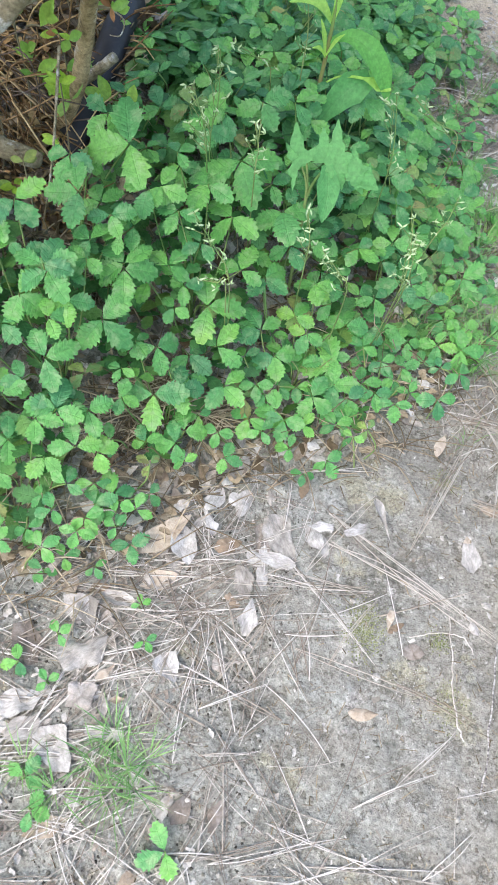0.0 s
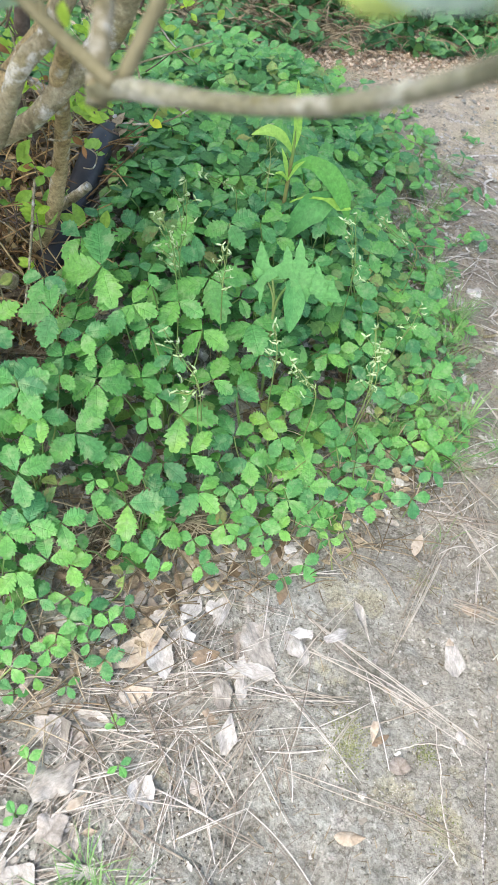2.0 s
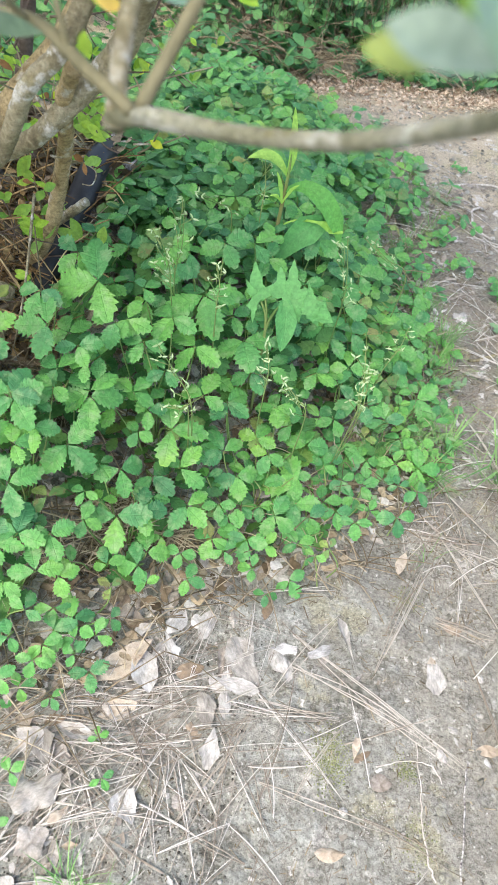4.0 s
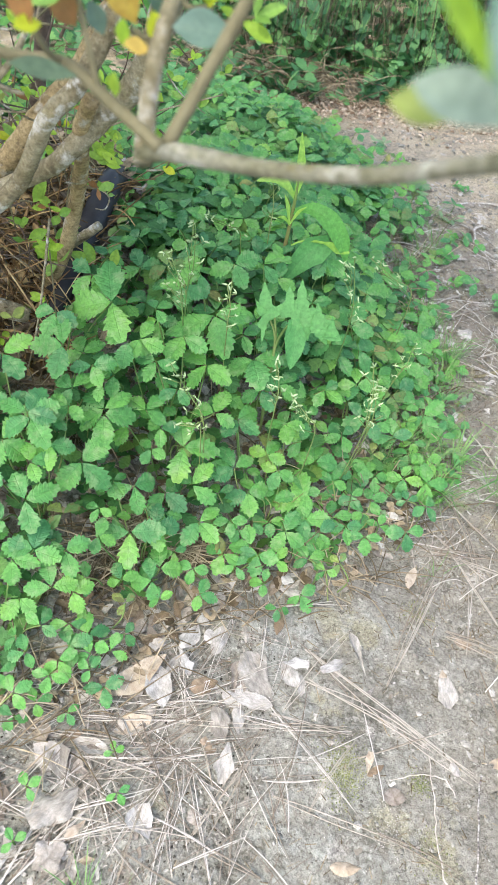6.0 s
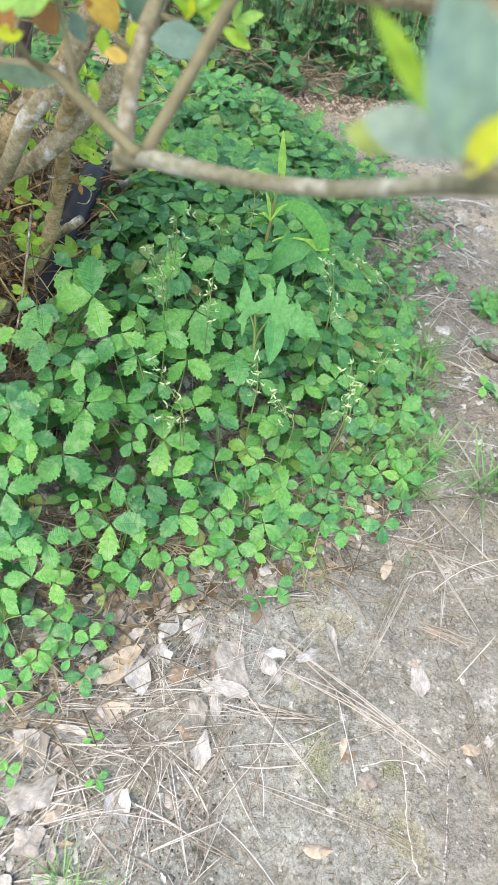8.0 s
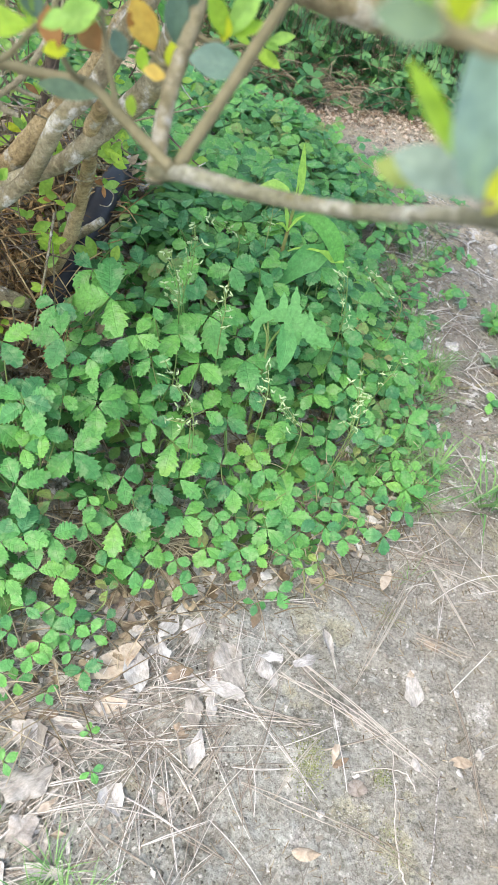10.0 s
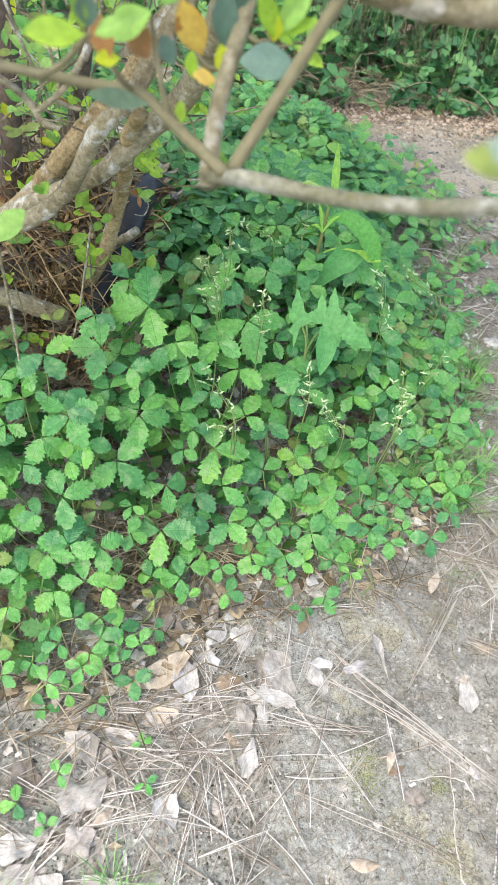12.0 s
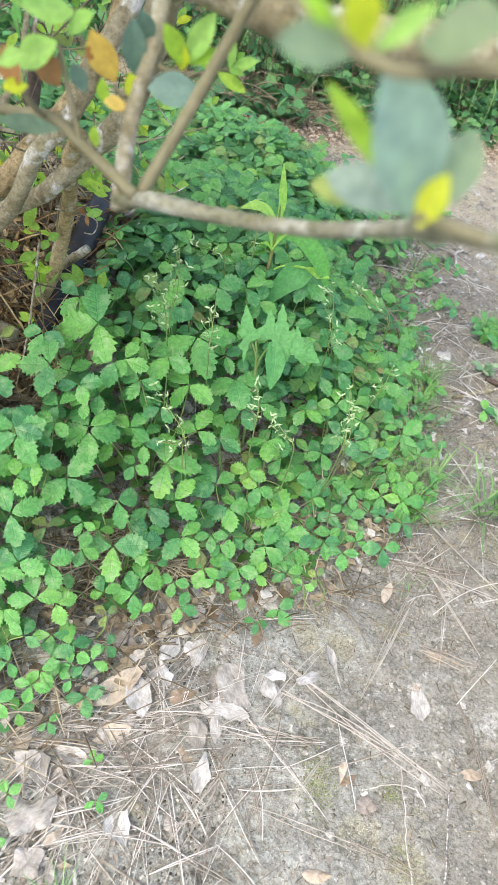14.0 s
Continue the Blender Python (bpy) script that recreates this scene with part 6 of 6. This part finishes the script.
litter, humus = Heap(), Heap()
SCRAPS = []
for k in range(8):
    v, f, uv = blade_shape(1.0, rng.uniform(0.25, 0.7), plain_leaf(rng.uniform(0.35, 0.65), rng.uniform(0.3, 0.9)), 7, rng.uniform(-0.5, 0.6), rng.uniform(-0.2, 0.2), columns=2)
    v = [(p[0] * (1 + 0.9 * noise.noise(Vector((p[1] * 3.1, k * 5.3, p[0])))) + 0.2 * noise.noise(Vector((p[1] * 2, k, 4))), p[1], p[2] + 0.12 * noise.noise(Vector((p[0] * 3, p[1] * 3, k)))) for p in v]
    SCRAPS.append((v, f, uv))
for k in range(4200):
    x, y = rng.uniform(-0.5, 0.5), rng.uniform(-0.05, 1.9)
    d = bed_depth(x, y)
    keep = 0.10 + 0.8 * smooth(0.16, -0.06, x) * (y < 0.5) if d < 0 else 0.8
    if rng.random() > keep:
        continue
    s = rng.uniform(0.008, 0.03) if d > 0 else 0.003 + 0.012 * rng.random() ** 2 if x < 0.05 else rng.uniform(0.003, 0.009)
    scrap = SCRAPS[rng.randrange(8)]
    litter.add(scrap[0], scrap[1], Matrix.Translation((x, y, surface(x, y) + 0.002)) @ Euler((radians(rng.uniform(-14, 22)), radians(rng.uniform(-20, 20)), rng.uniform(0, 6.283))).to_matrix().to_4x4() @ Matrix.Diagonal((s, s, s, 1)), scrap[2])
for k in range(3800):
    x, y = rng.uniform(-0.32, 0.32), 0.25 + 0.8 * rng.random()
    if bed_depth(x, y) < 0.0:
        continue
    s = rng.uniform(0.008, 0.026)
    scrap = SCRAPS[rng.randrange(8)]
    (humus if rng.random() < 0.65 else litter).add(scrap[0], scrap[1], Matrix.Translation((x, y, surface(x, y) + rng.uniform(0.002, 0.012))) @ Euler((radians(rng.uniform(-20, 30)), radians(rng.uniform(-25, 25)), rng.uniform(0, 6.283))).to_matrix().to_4x4() @ Matrix.Diagonal((s, s, s, 1)), scrap[2])
for k in range(800):
    x, y = rng.uniform(-0.22, 0.14), rng.uniform(-0.05, 0.48)
    if bed_depth(x, y) > 0.02 or rng.random() > smooth(0.16, -0.02, x):
        continue
    s = 0.003 + 0.009 * rng.random() ** 2
    scrap = SCRAPS[rng.randrange(8)]
    litter.add(scrap[0], scrap[1], Matrix.Translation((x, y, surface(x, y) + 0.002)) @ Euler((radians(rng.uniform(-12, 12)), radians(rng.uniform(-12, 12)), rng.uniform(0, 6.283))).to_matrix().to_4x4() @ Matrix.Diagonal((s, s, s, 1)), scrap[2])
for k in range(1900):
    x, y = rng.uniform(-0.6, -0.21), rng.uniform(0.54, 1.05)
    s = rng.uniform(0.012, 0.035)
    scrap = SCRAPS[rng.randrange(8)]
    humus.add(scrap[0], scrap[1], Matrix.Translation((x, y, surface(x, y) + rng.uniform(0.002, 0.02))) @ Euler((radians(rng.uniform(-30, 40)), radians(rng.uniform(-35, 35)), rng.uniform(0, 6.283))).to_matrix().to_4x4() @ Matrix.Diagonal((s, s, s, 1)), scrap[2])
for k in range(700):
    x, y = rng.uniform(0.27, 0.6), rng.uniform(0.75, 1.75)
    if bed_depth(x, y) > 0.05 or rng.random() > smooth(0.58, 0.34, x):
        continue
    s = rng.uniform(0.006, 0.022)
    scrap = SCRAPS[rng.randrange(8)]
    litter.add(scrap[0], scrap[1], Matrix.Translation((x, y, surface(x, y) + 0.002)) @ Euler((radians(rng.uniform(-14, 22)), radians(rng.uniform(-20, 20)), rng.uniform(0, 6.283))).to_matrix().to_4x4() @ Matrix.Diagonal((s, s, s, 1)), scrap[2])
golden = Heap()
for k in range(520):
    x, y, size = rng.gauss(-0.305, 0.045), rng.uniform(0.62, 0.80), rng.uniform(0.006, 0.018)
    scrap = SCRAPS[rng.randrange(8)]
    golden.add(scrap[0], scrap[1], Matrix.Translation((x, y, surface(x, y) + 0.004 + 0.05 * rng.random() ** 2)) @ Euler((rng.uniform(-0.9, 0.9), rng.uniform(-0.9, 0.9), rng.uniform(0, 6.283))).to_matrix().to_4x4() @ Matrix.Diagonal((size, size, size, 1)), scrap[2])
tagged(piece("brown_leaf_litter", humus.data("brown_leaf_litter", dry_humus)), "brown rotting leaf scraps under the plants", "litter", kind="stuff")
tagged(piece("leaf_litter", litter.data("leaf_litter", dry_litter)), "broken grey and brown dry leaf scraps", "litter", kind="stuff")

stalks = Heap()
for cx, cy, radius in GAPS:
    for k in range(90):
        x, y, ang = rng.gauss(cx, radius * 0.6), rng.gauss(cy, radius * 0.6), rng.gauss(0.5, 0.7)
        l = rng.uniform(0.02, 0.05)
        a = Vector((x - math.cos(ang) * l, y - math.sin(ang) * l, 0))
        b = Vector((x + math.cos(ang) * l, y + math.sin(ang) * l, 0))
        a.z, b.z = surface(a.x, a.y) + rng.uniform(0.003, 0.02), surface(b.x, b.y) + rng.uniform(0.003, 0.03)
        verts, faces = tube([a, (a + b) / 2 + Vector((0, 0, rng.uniform(0, 0.012))), b], [0.0009, 0.0008, 0.0005], 4, close=False)
        stalks.add(verts, faces)
for k in range(2300):
    x, y = rng.uniform(-0.5, 0.36), 0.2 + 1.2 * rng.random() ** 1.4
    d = bed_depth(x, y)
    if d < -0.04 or rng.random() > 0.35 + 0.65 * smooth(0.28, 0.1, d):
        continue
    a = Vector((x, y, surface(x, y) + 0.004))
    ang = rng.uniform(0, 6.283)
    b = a + Vector((math.cos(ang), math.sin(ang), 0)) * rng.uniform(0.02, 0.085)
    b.z = surface(b.x, b.y) + rng.uniform(0.002, 0.05)
    verts, faces = tube([a, (a + b) / 2 + Vector((0, 0, rng.uniform(0, 0.012))), b], [0.0009, 0.0008, 0.0005], 4, close=False)
    stalks.add(verts, faces)
for k in range(420):
    x, y = rng.uniform(-0.52, -0.24), rng.uniform(0.62, 0.92)
    a = Vector((x, y, surface(x, y)))
    b = a + Vector((rng.uniform(-0.1, 0.1), rng.uniform(-0.08, 0.05), rng.uniform(0.0, 0.12) * rng.random()))
    b.z = max(b.z, surface(b.x, b.y) + 0.003)
    verts, faces = tube([a, (a + b) / 2 + Vector((rng.uniform(-0.01, 0.01), 0, 0.01)), b], [0.0012, 0.0011, 0.0006], 4, close=False)
    golden.add(verts, faces)
tagged(piece("golden_leaf_litter", golden.data("golden_leaf_litter", gold_litter)), "golden-brown dead leaves and stalks heaped at the shrub's foot", "litter", kind="stuff")
tagged(piece("dead_stalks", stalks.data("dead_stalks", brown_straw)), "dry brown runners and stalks under the leaves", "litter", kind="stuff")

# ---- stones, crumbs of soil, moss and wood chips ----
def lump(seed, rough=0.35):
    bm = bmesh.new()
    bmesh.ops.create_icosphere(bm, subdivisions=1, radius=0.5)
    v = []
    for p in bm.verts:
        v.append(tuple(p.co * (1 + rough * noise.noise(p.co * 2.2 + Vector((seed * 7.1, 0, 0))))))
    bm.verts.ensure_lookup_table()
    f = [tuple(q.index for q in face.verts) for face in bm.faces]
    bm.free()
    return v, f


LUMPS = [lump(k) for k in range(6)]


def strew(heap, n, area, size, flat, keep):
    for k in range(n):
        x, y = rng.uniform(area[0], area[1]), rng.uniform(area[2], area[3])
        if not keep(x, y):
            continue
        s = size[0] + (size[1] - size[0]) * rng.random() ** 2.6
        v, f = LUMPS[rng.randrange(6)]
        heap.add(v, f, Matrix.Translation((x, y, surface(x, y) + s * flat * 0.2)) @ Euler((rng.uniform(-0.3, 0.3), rng.uniform(-0.3, 0.3), rng.uniform(0, 6.28))).to_matrix().to_4x4() @ Matrix.Diagonal((s * rng.uniform(0.8, 1.3), s, s * flat, 1)))


bare = lambda x, y: bed_depth(x, y) < 0.03 and bank_depth(x, y) < 0
crumbs = Heap()
strew(crumbs, 15000, (-0.25, 0.62, -0.05, 1.3), (0.0008, 0.0055), 0.45, bare)
strew(crumbs, 500, (0.28, 0.62, 0.1, 1.5), (0.003, 0.009), 0.45, bare)
strew(crumbs, 900, (0.2, 0.75, 1.2, 2.1), (0.003, 0.014), 0.6, bare)
tagged(piece("soil_crumbs", crumbs.data("soil_crumbs", clod_soil)), "loose crumbs of grey-brown soil", "soil", kind="stuff")
debris = Heap()
for k in range(4200):
    if k < 3000:
        x, y = rng.uniform(0.26, 0.62), rng.uniform(0.45, 1.75)
        if rng.random() > 0.25 + 0.75 * smooth(0.52, 0.36, x):
            continue
    else:
        x, y = rng.uniform(-0.2, 0.48), rng.uniform(-0.02, 0.62)
    if bed_depth(x, y) > 0.05:
        continue
    ang, l, r = rng.uniform(0, 6.283), 0.003 + 0.014 * rng.random() ** 2, rng.uniform(0.0003, 0.0008)
    a = Vector((x, y, surface(x, y) + r))
    b = Vector((x + math.cos(ang) * l, y + math.sin(ang) * l, 0))
    b.z = surface(b.x, b.y) + r + rng.uniform(0, 0.002)
    verts, faces = tube([a, b], [r, r * 0.6], 4, close=False)
    debris.add(verts, faces)
tagged(piece("soil_debris", debris.data("soil_debris", bank_straw)), "short bits of twig and dead stalk scattered over the soil", "litter", kind="stuff")
flakes = Heap()
for k in range(1000):
    x, y = rng.uniform(-0.25, 0.6), rng.uniform(-0.06, 0.75)
    if bed_depth(x, y) > 0.02:
        continue
    s = 0.002 + 0.010 * rng.random() ** 3.5
    scrap = SCRAPS[rng.randrange(8)]
    flakes.add(scrap[0], scrap[1], Matrix.Translation((x, y, surface(x, y) + 0.0012)) @ Euler((radians(rng.uniform(-10, 14)), radians(rng.uniform(-14, 14)), rng.uniform(0, 6.283))).to_matrix().to_4x4() @ Matrix.Diagonal((s, s, s, 1)), scrap[2])
tagged(piece("pale_flakes", flakes.data("pale_flakes", pale_flake)), "tiny pale flakes of dead leaf and bark on the soil", "litter", kind="stuff")
grit = Heap()
for cx, cy, rx, ry, n in ((0.272, 0.222, 0.013, 0.017, 260), (0.100, 0.395, 0.02, 0.012, 160), (0.045, 0.345, 0.012, 0.01, 120), (0.352, 0.545, 0.03, 0.03, 160), (0.06, 0.26, 0.05, 0.05, 160), (0.215, 0.27, 0.02, 0.03, 40), (0.42, 0.62, 0.04, 0.04, 120), (0.20, 0.15, 0.10, 0.06, 220)):
    for k in range(n):
        x, y, size = rng.gauss(cx, rx), rng.gauss(cy, ry), 0.0005 + 0.0011 * rng.random() ** 2
        v, f = LUMPS[rng.randrange(6)]
        grit.add(v, f, Matrix.Translation((x, y, surface(x, y) + size * 0.15)) @ Matrix.Diagonal((size * rng.uniform(0.8, 1.5), size, size * 0.6, 1)))
tagged(piece("pale_grit", grit.data("pale_grit", white_stone)), "patches of fine whitish grit on the soil", "grit", kind="stuff")
# dark crumbs: humus specks, also painting in the small shadows between needles
humus_crumbs = Heap()
strew(humus_crumbs, 2600, (-0.25, 0.13, -0.05, 0.48), (0.001, 0.004), 0.5, bare)
strew(humus_crumbs, 300, (0.1, 0.6, -0.05, 0.9), (0.0008, 0.0025), 0.5, bare)
tagged(piece("humus_crumbs", humus_crumbs.data("humus_crumbs", soil_and_shadow)), "dark crumbs of damp humus and painted shadow between the needles", "soil", kind="stuff")
gravel = Heap()
strew(gravel, 260, (-0.25, 0.62, -0.05, 1.3), (0.001, 0.005), 0.6, bare)
tagged(piece("small_pebbles", gravel.data("small_pebbles", pebble_stone)), "small pale pebbles pressed into the soil", "pebbles", kind="stuff")
for x, y, s in ((0.418, 0.331, 0.017), (0.44, 0.829, 0.022), (0.391, 1.117, 0.035), (0.299, 0.405, 0.008), (0.235, 0.222, 0.011), (0.30, 0.355, 0.009), (0.353, 0.33, 0.013), (0.499, 1.564, 0.03), (0.45, 0.83, 0.01), (0.40, 1.13, 0.02), (0.20, 0.30, 0.008), (0.39, 0.40, 0.012)):
    v, f = LUMPS[rng.randrange(6)]
    stone = piece("pebble", mesh_data("pebble", [(p[0] * s, p[1] * s * 0.8, p[2] * s * 0.5) for p in v], f, white_stone, smooth_faces=False), None, Matrix.Translation((x, y, surface(x, y) + s * 0.14)) @ Matrix.Rotation(rng.uniform(0, 6.28), 4, "Z"))
    tagged(stone, "small white stone lying on the soil", "pebble", "white stones")
chips = Heap()
chip = ([(-0.5, -0.5, 0), (0.5, -0.4, 0), (0.45, 0.5, 0), (-0.4, 0.45, 0), (-0.4, -0.4, 1), (0.4, -0.35, 1), (0.35, 0.4, 1), (-0.35, 0.35, 1)], [(0, 1, 5, 4), (1, 2, 6, 5), (2, 3, 7, 6), (3, 0, 4, 7), (4, 5, 6, 7), (3, 2, 1, 0)])
for k in range(5200):
    x = rng.uniform(-0.4, 0.85)
    foot = float(np.interp(x, [p[0] for p in BANK_EDGE], [p[1] for p in BANK_EDGE]))
    y = foot + 0.05 - abs(rng.gauss(0, 0.11))
    if bed_depth(x, y) > 0.03:
        continue
    l = rng.uniform(0.004, 0.014)
    chips.add(chip[0], chip[1], Matrix.Translation((x, y, surface(x, y) + rng.uniform(0, 0.012))) @ Euler((rng.uniform(-0.5, 0.5), rng.uniform(-0.5, 0.5), rng.uniform(0, 6.28))).to_matrix().to_4x4() @ Matrix.Diagonal((l, l * rng.uniform(0.25, 0.6), l * 0.2, 1)))
tagged(piece("wood_chips", chips.data("wood_chips", wood_chip, False)), "reddish-brown wood chip mulch along the foot of the bank", "mulch", kind="stuff")
moss_heap = Heap()
for cx, cy, rx, ry, n in ((0.215, 0.27, 0.022, 0.034, 800), (0.315, 0.21, 0.02, 0.03, 160), (0.30, 0.275, 0.012, 0.012, 200), (0.30, 0.49, 0.02, 0.02, 200)):
    for k in range(n):
        x, y, s = rng.gauss(cx, rx * 0.55), rng.gauss(cy, ry * 0.55), rng.uniform(0.0006, 0.0016)
        v, f = LUMPS[rng.randrange(6)]
        moss_heap.add(v, f, Matrix.Translation((x, y, surface(x, y) + s * 0.15)) @ Matrix.Diagonal((s * 1.4, s * 1.4, s * 0.6, 1)))
tagged(piece("moss_patch", moss_heap.data("moss_patch", moss)), "thin yellow-green moss on the soil", "moss", kind="stuff")
